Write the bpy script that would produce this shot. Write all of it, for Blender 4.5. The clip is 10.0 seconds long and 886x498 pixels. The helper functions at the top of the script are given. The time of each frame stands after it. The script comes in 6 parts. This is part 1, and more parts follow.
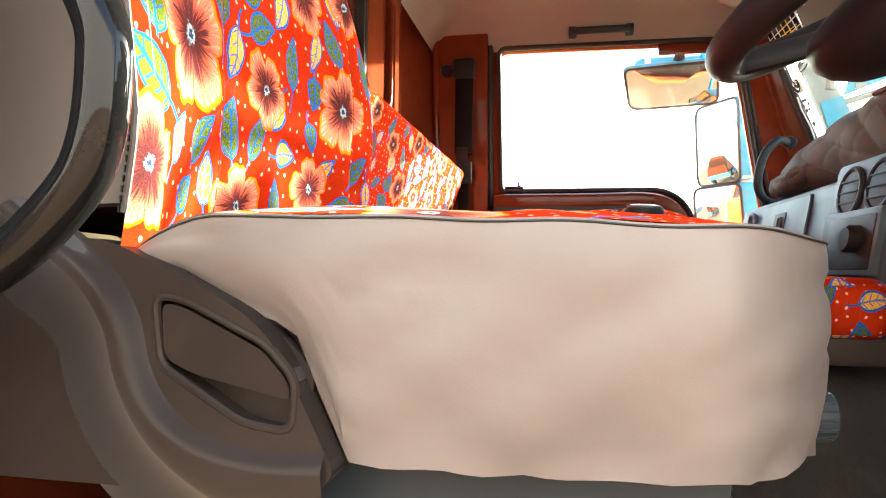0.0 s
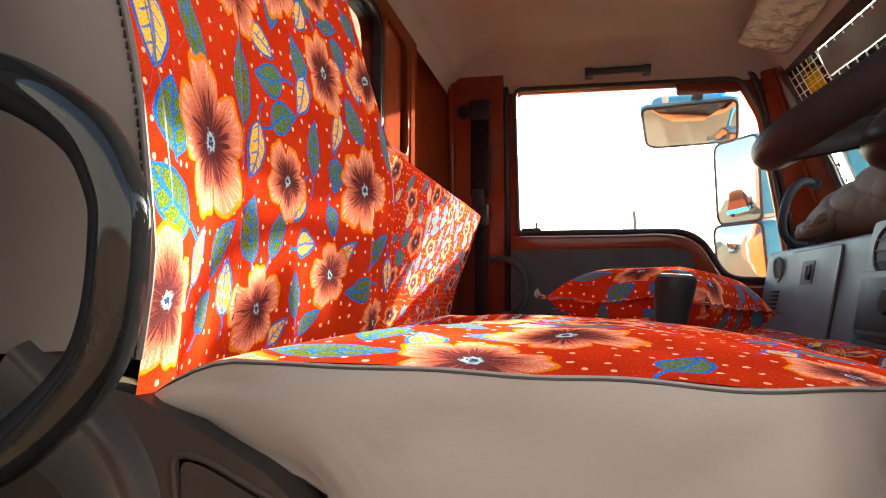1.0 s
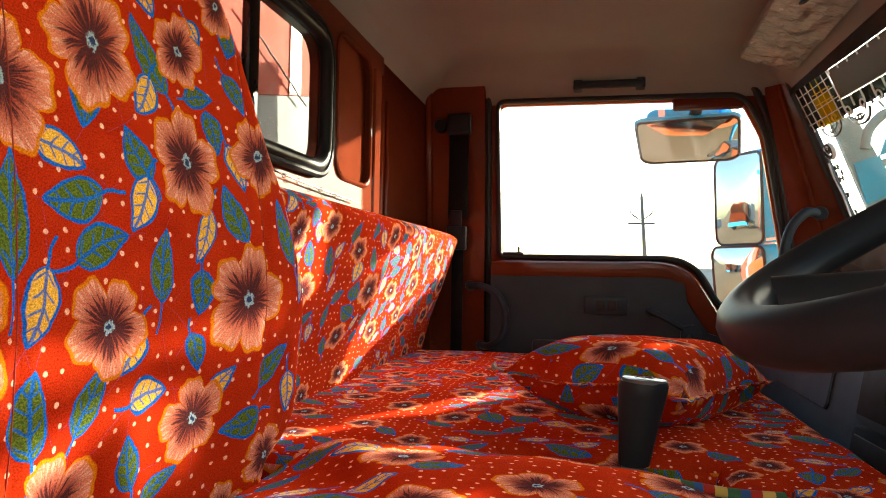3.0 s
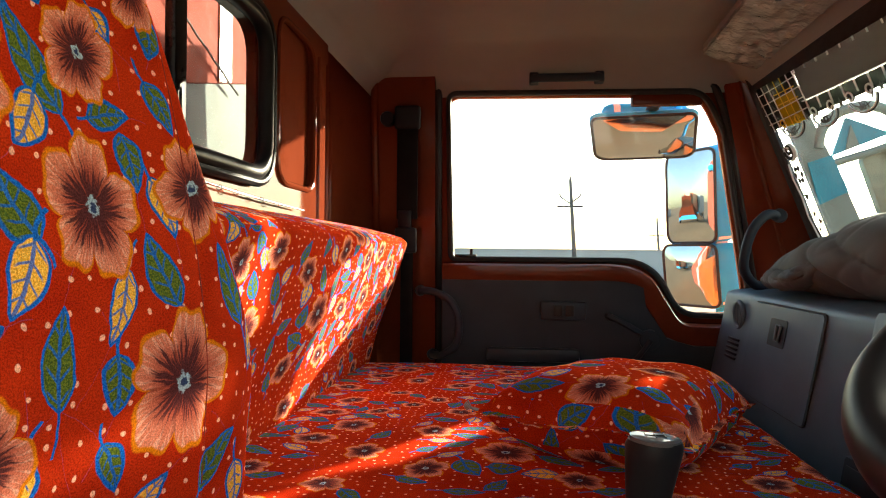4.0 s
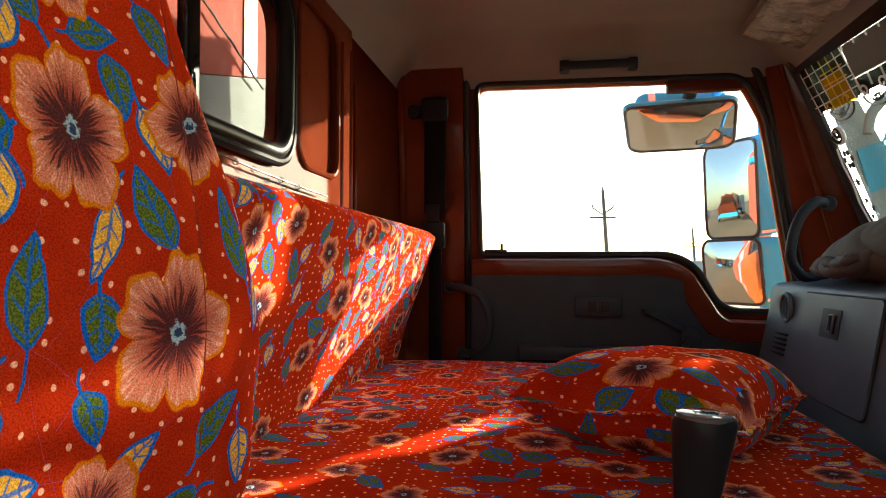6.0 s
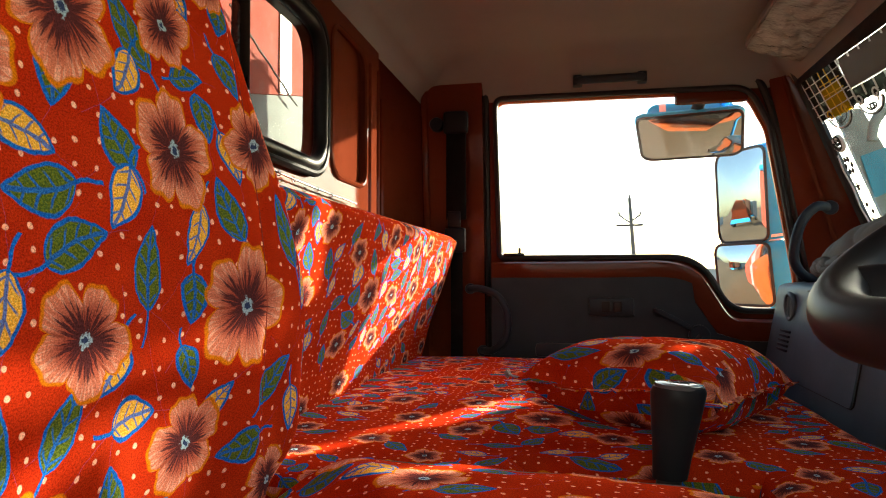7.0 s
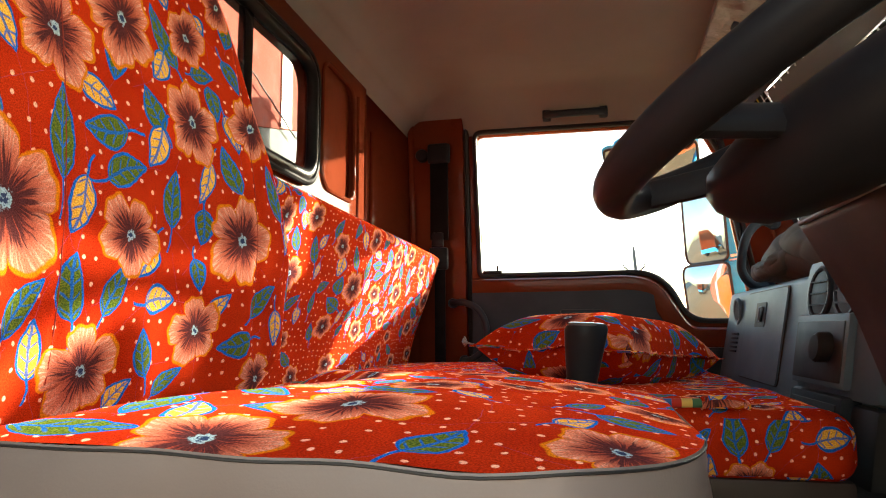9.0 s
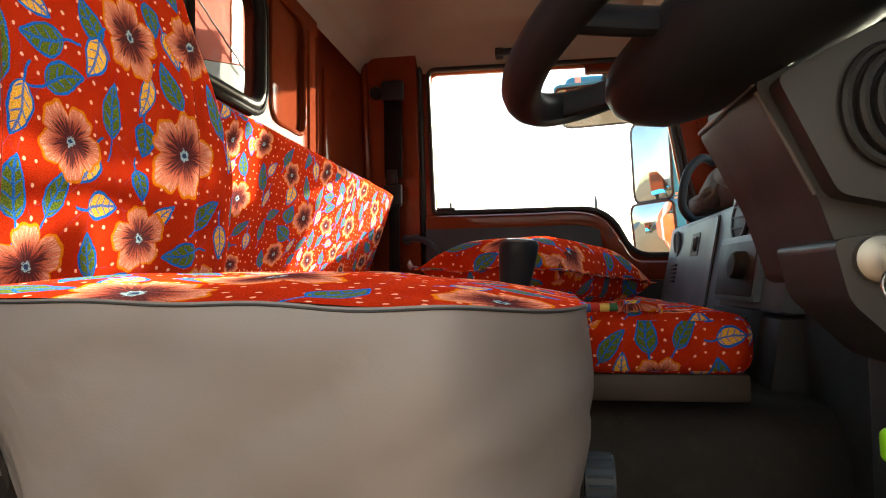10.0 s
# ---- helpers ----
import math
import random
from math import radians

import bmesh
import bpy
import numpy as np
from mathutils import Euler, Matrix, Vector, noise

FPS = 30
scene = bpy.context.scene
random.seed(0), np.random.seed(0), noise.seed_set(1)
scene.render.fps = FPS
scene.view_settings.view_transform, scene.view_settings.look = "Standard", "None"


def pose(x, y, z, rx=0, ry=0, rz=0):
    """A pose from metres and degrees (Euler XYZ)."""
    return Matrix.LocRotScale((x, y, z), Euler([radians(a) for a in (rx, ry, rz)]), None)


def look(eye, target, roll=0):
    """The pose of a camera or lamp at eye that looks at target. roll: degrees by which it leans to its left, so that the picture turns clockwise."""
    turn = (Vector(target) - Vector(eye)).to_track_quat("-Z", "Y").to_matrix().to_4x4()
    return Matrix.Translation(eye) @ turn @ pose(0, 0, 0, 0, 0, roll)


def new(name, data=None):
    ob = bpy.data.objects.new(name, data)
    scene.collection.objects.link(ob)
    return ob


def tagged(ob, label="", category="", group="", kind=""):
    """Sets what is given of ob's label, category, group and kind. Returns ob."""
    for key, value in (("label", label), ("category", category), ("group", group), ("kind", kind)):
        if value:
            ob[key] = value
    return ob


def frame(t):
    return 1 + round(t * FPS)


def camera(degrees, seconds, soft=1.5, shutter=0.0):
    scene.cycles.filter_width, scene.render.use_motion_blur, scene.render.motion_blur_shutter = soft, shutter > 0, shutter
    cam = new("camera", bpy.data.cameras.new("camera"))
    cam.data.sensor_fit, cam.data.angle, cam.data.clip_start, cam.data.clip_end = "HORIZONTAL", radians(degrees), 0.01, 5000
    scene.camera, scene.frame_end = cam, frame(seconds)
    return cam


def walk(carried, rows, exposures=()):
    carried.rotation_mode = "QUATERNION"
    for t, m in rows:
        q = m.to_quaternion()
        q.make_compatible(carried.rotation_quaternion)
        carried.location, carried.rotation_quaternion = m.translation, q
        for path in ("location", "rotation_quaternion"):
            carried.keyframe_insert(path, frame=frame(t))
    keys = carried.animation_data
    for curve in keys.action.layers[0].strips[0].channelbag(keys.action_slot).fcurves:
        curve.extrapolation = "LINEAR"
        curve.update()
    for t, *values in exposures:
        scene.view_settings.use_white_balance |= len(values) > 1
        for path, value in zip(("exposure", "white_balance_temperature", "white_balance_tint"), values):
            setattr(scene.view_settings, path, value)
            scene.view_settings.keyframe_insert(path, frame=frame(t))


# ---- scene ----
cam = camera(68.2, 10.0, soft=1.1)
PATH = [
    (0, (0.029, 0.025, 0.408), (-0.354, 1.987, 0.466), 0.6),
    (0.1, (0.04, 0.048, 0.428), (-0.399, 1.998, 0.483), 0.8),
    (0.5, (0.028, 0.069, 0.459), (-0.393, 2.021, 0.563), -0.5),
    (1, (0.005, 0.052, 0.482), (-0.412, 2.004, 0.608), 0.2),
    (1.5, (0.014, 0.061, 0.523), (-0.487, 1.989, 0.704), 0.6),
    (2, (0.024, 0.081, 0.564), (-0.437, 2.023, 0.692), -0.1),
    (2.5, (0.044, 0.129, 0.601), (-0.47, 2.058, 0.731), 0.1),
    (2.9, (0.068, 0.191, 0.625), (-0.434, 2.125, 0.717), 1.3),
    (3, (0.072, 0.219, 0.635), (-0.365, 2.17, 0.7), 1.0),
    (3.2, (0.067, 0.253, 0.648), (-0.272, 2.222, 0.733), 1.0),
    (4.3, (-0.02, 0.379, 0.708), (-0.207, 2.37, 0.686), -0.2),
    (4.5, (-0.016, 0.405, 0.699), (-0.161, 2.399, 0.665), -0.6),
    (5, (-0.022, 0.458, 0.676), (-0.121, 2.455, 0.655), 0.0),
    (5.5, (-0.024, 0.448, 0.653), (-0.196, 2.441, 0.659), 1.1),
    (5.7, (-0.019, 0.434, 0.65), (-0.262, 2.419, 0.676), 0.8),
    (6.8, (0.025, 0.297, 0.634), (-0.373, 2.255, 0.72), -0.4),
    (7, (0.029, 0.281, 0.629), (-0.376, 2.239, 0.71), -0.1),
    (7.5, (0.04, 0.225, 0.627), (-0.371, 2.181, 0.711), 0.2),
    (8, (0.064, 0.161, 0.608), (-0.366, 2.109, 0.749), -1.3),
    (8.5, (0.107, 0.135, 0.543), (-0.359, 2.075, 0.685), -0.2),
    (9, (0.139, 0.109, 0.497), (-0.281, 2.049, 0.744), -0.4),
    (9.5, (0.159, 0.086, 0.477), (-0.219, 2.041, 0.664), -1.8),
    (10, (0.183, 0.073, 0.448), (-0.135, 2.045, 0.541), -0.8),
]
EXPOSURES = [(t, stops, 6850, 7 if t < 1.6 else 3) for t, stops in ((0, 3.95), (0.5, 3.25), (1.0, 3.10), (1.5, 3.00), (2.0, 2.90), (2.5, 2.80), (3.0, 2.62), (4.5, 2.32), (5.0, 2.50), (5.5, 2.10), (7.0, 2.20), (7.5, 2.20), (8.0, 2.52), (8.5, 2.45), (9.0, 2.75), (9.5, 2.85), (10.0, 2.68))]
walk(cam, [(t, look(eye, target, roll)) for t, eye, target, roll in PATH], EXPOSURES)

# ---- daylight ----
SUN_DIR = Vector((0.553, 0.790, 0.265)).normalized()
world = bpy.data.worlds.new("sky")
scene.world = world
world.use_nodes = True
wn = world.node_tree.nodes
sky = wn.new("ShaderNodeTexSky")
sky.sky_type = "NISHITA"
sky.sun_disc = False
sky.sun_elevation = math.asin(SUN_DIR.z)
sky.sun_rotation = math.atan2(SUN_DIR.x, SUN_DIR.y)
sky.dust_density = 1.0
wn["Background"].inputs["Strength"].default_value = 0.12
world.node_tree.links.new(sky.outputs["Color"], wn["Background"].inputs["Color"])
# bright dust haze round the sun: a smooth glow that fades away from its direction
toward = wn.new("ShaderNodeVectorMath")
toward.operation = "DOT_PRODUCT"
toward.inputs[1].default_value = SUN_DIR
world.node_tree.links.new(wn.new("ShaderNodeTexCoord").outputs["Generated"], toward.inputs[0])
ahead = wn.new("ShaderNodeMath")
ahead.operation = "MAXIMUM"
world.node_tree.links.new(toward.outputs["Value"], ahead.inputs[0])
ahead.inputs[1].default_value = 0.0
fade = wn.new("ShaderNodeMath")
fade.operation = "POWER"
world.node_tree.links.new(ahead.outputs[0], fade.inputs[0])
fade.inputs[1].default_value = 26.0
power = wn.new("ShaderNodeMath")
power.operation = "MULTIPLY"
world.node_tree.links.new(fade.outputs[0], power.inputs[0])
power.inputs[1].default_value = 4.5
haze = wn.new("ShaderNodeBackground")
haze.inputs["Color"].default_value = (1.0, 0.94, 0.86, 1.0)
world.node_tree.links.new(power.outputs[0], haze.inputs["Strength"])
both = wn.new("ShaderNodeAddShader")
world.node_tree.links.new(wn["Background"].outputs[0], both.inputs[0])
world.node_tree.links.new(haze.outputs[0], both.inputs[1])
world.node_tree.links.new(both.outputs[0], wn["World Output"].inputs["Surface"])
sun_data = bpy.data.lights.new("sun", "SUN")
sun_data.energy = 4.0
sun_data.angle = radians(0.8)
sun_data.color = (1.0, 0.90, 0.74)
sun = new("sun", sun_data)
sun.matrix_world = look(SUN_DIR * 20, (0, 0, 0))


# ---- material kit ----
class Nodes:
    """Short hand for building node trees."""

    def __init__(self, name):
        self.mat = bpy.data.materials.new(name)
        self.mat.use_nodes = True
        self.tree = self.mat.node_tree
        self.bsdf = self.tree.nodes["Principled BSDF"]

    def put(self, socket, value):
        if isinstance(value, bpy.types.NodeSocket):
            self.tree.links.new(value, socket)
        else:
            socket.default_value = value

    def add(self, kind, operation="", data_type="", interpolation_type="", rotation_type="", voronoi_dimensions="", noise_dimensions=""):
        node = self.tree.nodes.new(kind)
        if operation:
            node.operation = operation
        if data_type:
            node.data_type = data_type
        if interpolation_type:
            node.interpolation_type = interpolation_type
        if rotation_type:
            node.rotation_type = rotation_type
        if voronoi_dimensions:
            node.voronoi_dimensions = voronoi_dimensions
        if noise_dimensions:
            node.noise_dimensions = noise_dimensions
        return node

    def math(self, op, a, b=0.0, c=0.0):
        node = self.add("ShaderNodeMath", operation=op)
        for i, v in enumerate((a, b, c)):
            self.put(node.inputs[i], v)
        return node.outputs[0]

    def vec(self, op, a, b=(0, 0, 0), c=(0, 0, 0)):
        node = self.add("ShaderNodeVectorMath", operation=op)
        for i, v in enumerate((a, b, c)):
            self.put(node.inputs[i], v)
        return node.outputs["Value" if op in ("LENGTH", "DISTANCE", "DOT_PRODUCT") else "Vector"]

    def mix(self, fac, a, b):
        node = self.add("ShaderNodeMix", data_type="RGBA")
        self.put(node.inputs[0], fac)
        self.put(node.inputs[6], a)
        self.put(node.inputs[7], b)
        return node.outputs[2]

    def mixvec(self, fac, a, b):
        node = self.add("ShaderNodeMix", data_type="VECTOR")
        self.put(node.inputs[0], fac)
        self.put(node.inputs[4], a)
        self.put(node.inputs[5], b)
        return node.outputs[1]

    def step(self, value, lo, hi):
        node = self.add("ShaderNodeMapRange", interpolation_type="SMOOTHSTEP")
        self.put(node.inputs["Value"], value)
        self.put(node.inputs["From Min"], lo)
        self.put(node.inputs["From Max"], hi)
        return node.outputs["Result"]

    def noise(self, scale, detail=3.0, rough=0.55, coord=None, stretch=None):
        node = self.add("ShaderNodeTexNoise")
        node.inputs["Scale"].default_value = scale
        node.inputs["Detail"].default_value = detail
        node.inputs["Roughness"].default_value = rough
        c = coord if coord is not None else self.coord()
        if stretch:
            c = self.vec("MULTIPLY", c, stretch)
        self.put(node.inputs["Vector"], c)
        return node.outputs["Fac"]

    def coord(self, which="Object"):
        return self.add("ShaderNodeTexCoord").outputs[which]

    def bump(self, height, strength, distance=0.002):
        node = self.add("ShaderNodeBump")
        node.inputs["Strength"].default_value = strength
        node.inputs["Distance"].default_value = distance
        self.put(node.inputs["Height"], height)
        self.put(self.bsdf.inputs["Normal"], node.outputs["Normal"])

    def base(self, color, rough=0.5, metal=0.0):
        self.put(self.bsdf.inputs["Base Color"], color)
        self.put(self.bsdf.inputs["Roughness"], rough)
        self.put(self.bsdf.inputs["Metallic"], metal)


def matte(n, gloss=0.0, rough=0.06, ior=1.45, pile=0.0):
    """Turns the finished surface into a pure matt one, with a clear sharp lacquer if gloss is given, or a velvet pile."""
    flat = n.add("ShaderNodeBsdfDiffuse")
    for a, b in (("Base Color", "Color"), ("Normal", "Normal")):
        if n.bsdf.inputs[a].is_linked:
            n.put(flat.inputs[b], n.bsdf.inputs[a].links[0].from_socket)
    out = flat.outputs[0]
    if pile:
        velvet = n.add("ShaderNodeBsdfSheen")
        n.put(velvet.inputs["Color"], n.vec("MULTIPLY", n.bsdf.inputs["Base Color"].links[0].from_socket, (pile, pile, pile)))
        velvet.inputs["Roughness"].default_value = 0.35
        n.put(velvet.inputs["Normal"], n.bsdf.inputs["Normal"].links[0].from_socket)
        joined = n.add("ShaderNodeAddShader")
        n.put(joined.inputs[0], out)
        n.put(joined.inputs[1], velvet.outputs[0])
        out = joined.outputs[0]
    if gloss:
        shine = n.add("ShaderNodeBsdfGlossy")
        shine.inputs["Roughness"].default_value = rough
        fres = n.add("ShaderNodeFresnel")
        fres.inputs["IOR"].default_value = ior
        blend = n.add("ShaderNodeMixShader")
        n.put(blend.inputs[0], n.math("MULTIPLY", fres.outputs[0], gloss))
        n.put(blend.inputs[1], out)
        n.put(blend.inputs[2], shine.outputs[0])
        out = blend.outputs[0]
    n.put(n.tree.nodes["Material Output"].inputs["Surface"], out)


def rgb(r, g, b):
    return (r, g, b, 1.0)


def surface(name, color, rough=0.5, vary=0.25, grain=300.0, patch=9.0, bump=0.15, metal=0.0, coat=0.0, depth=0.001, dirt=None, lacquer=0.0):
    """A plain surface: colour varied by stains and grain, roughness by smudges, fine relief."""
    n = Nodes(name)
    big = n.noise(patch, 4.0)
    fine = n.noise(grain, 2.0)
    dark = rgb(*(c * (1 - vary) for c in color))
    light = rgb(*(min(1.0, c * (1 + vary)) for c in color))
    col = n.mix(n.step(big, 0.3, 0.7), dark, light)
    col = n.mix(n.math("MULTIPLY", n.step(fine, 0.35, 0.75), 0.25), col, light)
    if dirt:
        col = n.mix(n.math("MULTIPLY", n.step(n.noise(patch * 2.7, 6.0, 0.7), 0.52, 0.75), 0.5), col, rgb(*dirt))
    n.base(col, n.math("MULTIPLY_ADD", n.noise(patch * 1.7, 5.0), 0.3, rough - 0.15), metal)
    n.bsdf.inputs["Coat Weight"].default_value = coat
    n.bsdf.inputs["Coat Roughness"].default_value = 0.05
    if bump:
        n.bump(fine, bump, depth)
    if lacquer:
        matte(n, lacquer, 0.05 if lacquer > 0.42 else 0.35)
    return n.mat


# ---- printed fabric: one repeat of the print, used on all covers ----
REPEAT = (0.60, 0.50)
# centre, radius across and radius up
FLOWERS = [(0.384, 0.703, 0.045, 0.043), (0.553, 0.753, 0.047, 0.050), (0.640, 0.804, 0.052, 0.051), (0.745, 0.831, 0.030, 0.037), (0.740, 0.728, 0.038, 0.051),
           (0.840, 0.750, 0.042, 0.043), (0.499, 0.595, 0.062, 0.066), (0.643, 0.588, 0.041, 0.041), (0.806, 0.603, 0.048, 0.057), (0.747, 0.499, 0.036, 0.039),
           (0.597, 0.465, 0.045, 0.042), (0.410, 0.475, 0.046, 0.046), (0.850, 0.440, 0.040, 0.030), (0.798, 0.894, 0.028, 0.032), (0.480, 0.862, 0.048, 0.044), (0.925, 0.840, 0.040, 0.038)]
# centre, heading of the tip, length and width
GOLD_LEAVES = [(0.403, 0.647, -1.64, 0.058, 0.046), (0.494, 0.738, -0.95, 0.062, 0.030), (0.602, 0.713, -0.25, 0.049, 0.028), (0.695, 0.777, -2.1, 0.044, 0.028),
               (0.682, 0.684, -2.0, 0.051, 0.032), (0.705, 0.867, -0.75, 0.040, 0.026), (0.766, 0.856, -0.9, 0.027, 0.018), (0.803, 0.732, -1.19, 0.048, 0.024),
               (0.755, 0.662, -1.95, 0.055, 0.021), (0.580, 0.606, -1.85, 0.056, 0.028), (0.669, 0.568, -2.05, 0.044, 0.032), (0.692, 0.529, 0.14, 0.044, 0.030),
               (0.779, 0.526, 0.82, 0.040, 0.020), (0.474, 0.507, 1.05, 0.050, 0.022), (0.543, 0.484, 1.62, 0.048, 0.024), (0.646, 0.442, 0.70, 0.040, 0.020),
               (0.880, 0.502, -1.45, 0.046, 0.027), (0.905, 0.620, -1.75, 0.050, 0.020), (0.900, 0.700, 1.1, 0.046, 0.026)]
GREEN_UPPER = [(0.440, 0.757, -1.73, 0.045, 0.026), (0.471, 0.682, 2.15, 0.080, 0.030), (0.560, 0.667, 1.56, 0.086, 0.028), (0.612, 0.682, -2.95, 0.058, 0.034), (0.638, 0.649, 0.41, 0.058, 0.032),
               (0.627, 0.757, -1.65, 0.044, 0.031), (0.705, 0.815, 2.1, 0.072, 0.028), (0.680, 0.725, 2.2, 0.050, 0.032), (0.777, 0.762, -1.37, 0.042, 0.024), (0.814, 0.809, -1.0, 0.044, 0.024),
               (0.812, 0.862, -1.59, 0.036, 0.027), (0.763, 0.792, 0.21, 0.038, 0.022), (0.705, 0.635, 1.45, 0.064, 0.027), (0.794, 0.686, 2.0, 0.060, 0.029), (0.872, 0.672, 1.95, 0.074, 0.030),
               (0.749, 0.611, -1.67, 0.042, 0.028), (0.575, 0.872, 0.5, 0.052, 0.030), (0.885, 0.890, 2.4, 0.056, 0.028), (0.950, 0.745, 1.3, 0.056, 0.028)]
GREEN_LOWER = [(0.745, 0.558, -1.25, 0.036, 0.024), (0.848, 0.535, 0.75, 0.060, 0.024), (0.808, 0.482, -2.95, 0.050, 0.030), (0.925, 0.540, 1.6, 0.060, 0.020), (0.577, 0.535, 1.60, 0.060, 0.030),
               (0.630, 0.537, 1.05, 0.058, 0.024), (0.528, 0.517, 0.90, 0.060, 0.024), (0.416, 0.540, 2.70, 0.072, 0.044), (0.422, 0.595, 1.50, 0.054, 0.050), (0.677, 0.477, 1.85, 0.050, 0.030),
               (0.718, 0.448, 0.65, 0.044, 0.018), (0.498, 0.466, 0.95, 0.040, 0.024), (0.952, 0.585, 0.6, 0.050, 0.026), (0.960, 0.460, 1.9, 0.052, 0.026)]


def nearest_motif(n, uv, motifs):
    """Place inside the nearest motif, -1 to 1 along and across it, with that motif's own size in z."""
    best, dist = None, None
    for y, z, turn, length, width in motifs:
        d = n.vec("WRAP", n.vec("SUBTRACT", uv, (y, z, -length)), (REPEAT[0] / 2, REPEAT[1] / 2, 10), (-REPEAT[0] / 2, -REPEAT[1] / 2, -10))
        if turn:
            spin = n.add("ShaderNodeVectorRotate", rotation_type="Z_AXIS")
            n.put(spin.inputs["Vector"], d)
            spin.inputs["Angle"].default_value = -turn
            d = spin.outputs[0]
        d = n.vec("MULTIPLY", d, (2 / length, 2 / width, 1))
        reach = n.vec("LENGTH", n.vec("MULTIPLY", d, (1, 1, 0)))
        if best is None:
            best, dist = d, reach
        else:
            best = n.mixvec(n.math("LESS_THAN", reach, dist), best, d)
            dist = n.math("MINIMUM", reach, dist)
    return best, dist


def leaf_layer(n, under, uv, motifs, inner_a, inner_b):
    best, dist = nearest_motif(n, uv, motifs)
    sep = n.add("ShaderNodeSeparateXYZ")
    n.put(sep.inputs[0], best)
    x, size = sep.outputs[0], sep.outputs[2]
    y = n.math("ADD", sep.outputs[1], n.math("MULTIPLY_ADD", n.math("MULTIPLY", x, x), 0.22, -0.11))
    ay = n.math("ABSOLUTE", y)
    prof = n.math("POWER", n.math("MAXIMUM", n.math("SUBTRACT", 1.0, n.math("MULTIPLY", x, x)), 0.0), 0.72)
    half = n.math("MULTIPLY", prof, n.math("MULTIPLY_ADD", x, -0.38, 1.0))
    gap = n.math("MULTIPLY", n.math("SUBTRACT", half, ay), n.math("MULTIPLY", size, 0.27))
    speck = n.noise(620.0, 2.0, coord=uv)
    inner = n.mix(n.step(speck, 0.40, 0.60), inner_a, inner_b)
    vein = n.math("PINGPONG", n.math("MULTIPLY_ADD", ay, -0.42, x), 0.21)
    lines = n.math("MAXIMUM", n.math("MULTIPLY", n.step(vein, 0.055, 0.02), n.step(ay, 0.75, 0.5)), n.step(ay, 0.13, 0.07))
    blue = n.mix(n.step(speck, 0.3, 0.7), rgb(0.006, 0.075, 0.36), rgb(0.012, 0.16, 0.58))
    inner = n.mix(n.math("MULTIPLY", lines, 0.88), inner, blue)
    shape = n.mix(n.step(gap, 0.0036, 0.0024), inner, blue)
    col = n.mix(n.step(gap, -0.0004, 0.0006), under, shape)
    # curling stalk behind the broad end
    out = n.math("SUBTRACT", n.math("ABSOLUTE", x), 0.92)
    bend = n.math("MULTIPLY", n.math("MULTIPLY", out, out), 0.9)
    stalk = n.step(n.math("ABSOLUTE", n.math("SUBTRACT", y, bend)), 0.13, 0.07)
    stalk = n.math("MULTIPLY", stalk, n.math("MULTIPLY", n.math("LESS_THAN", x, -0.9), n.math("GREATER_THAN", x, -1.8)))
    return n.mix(stalk, col, blue)


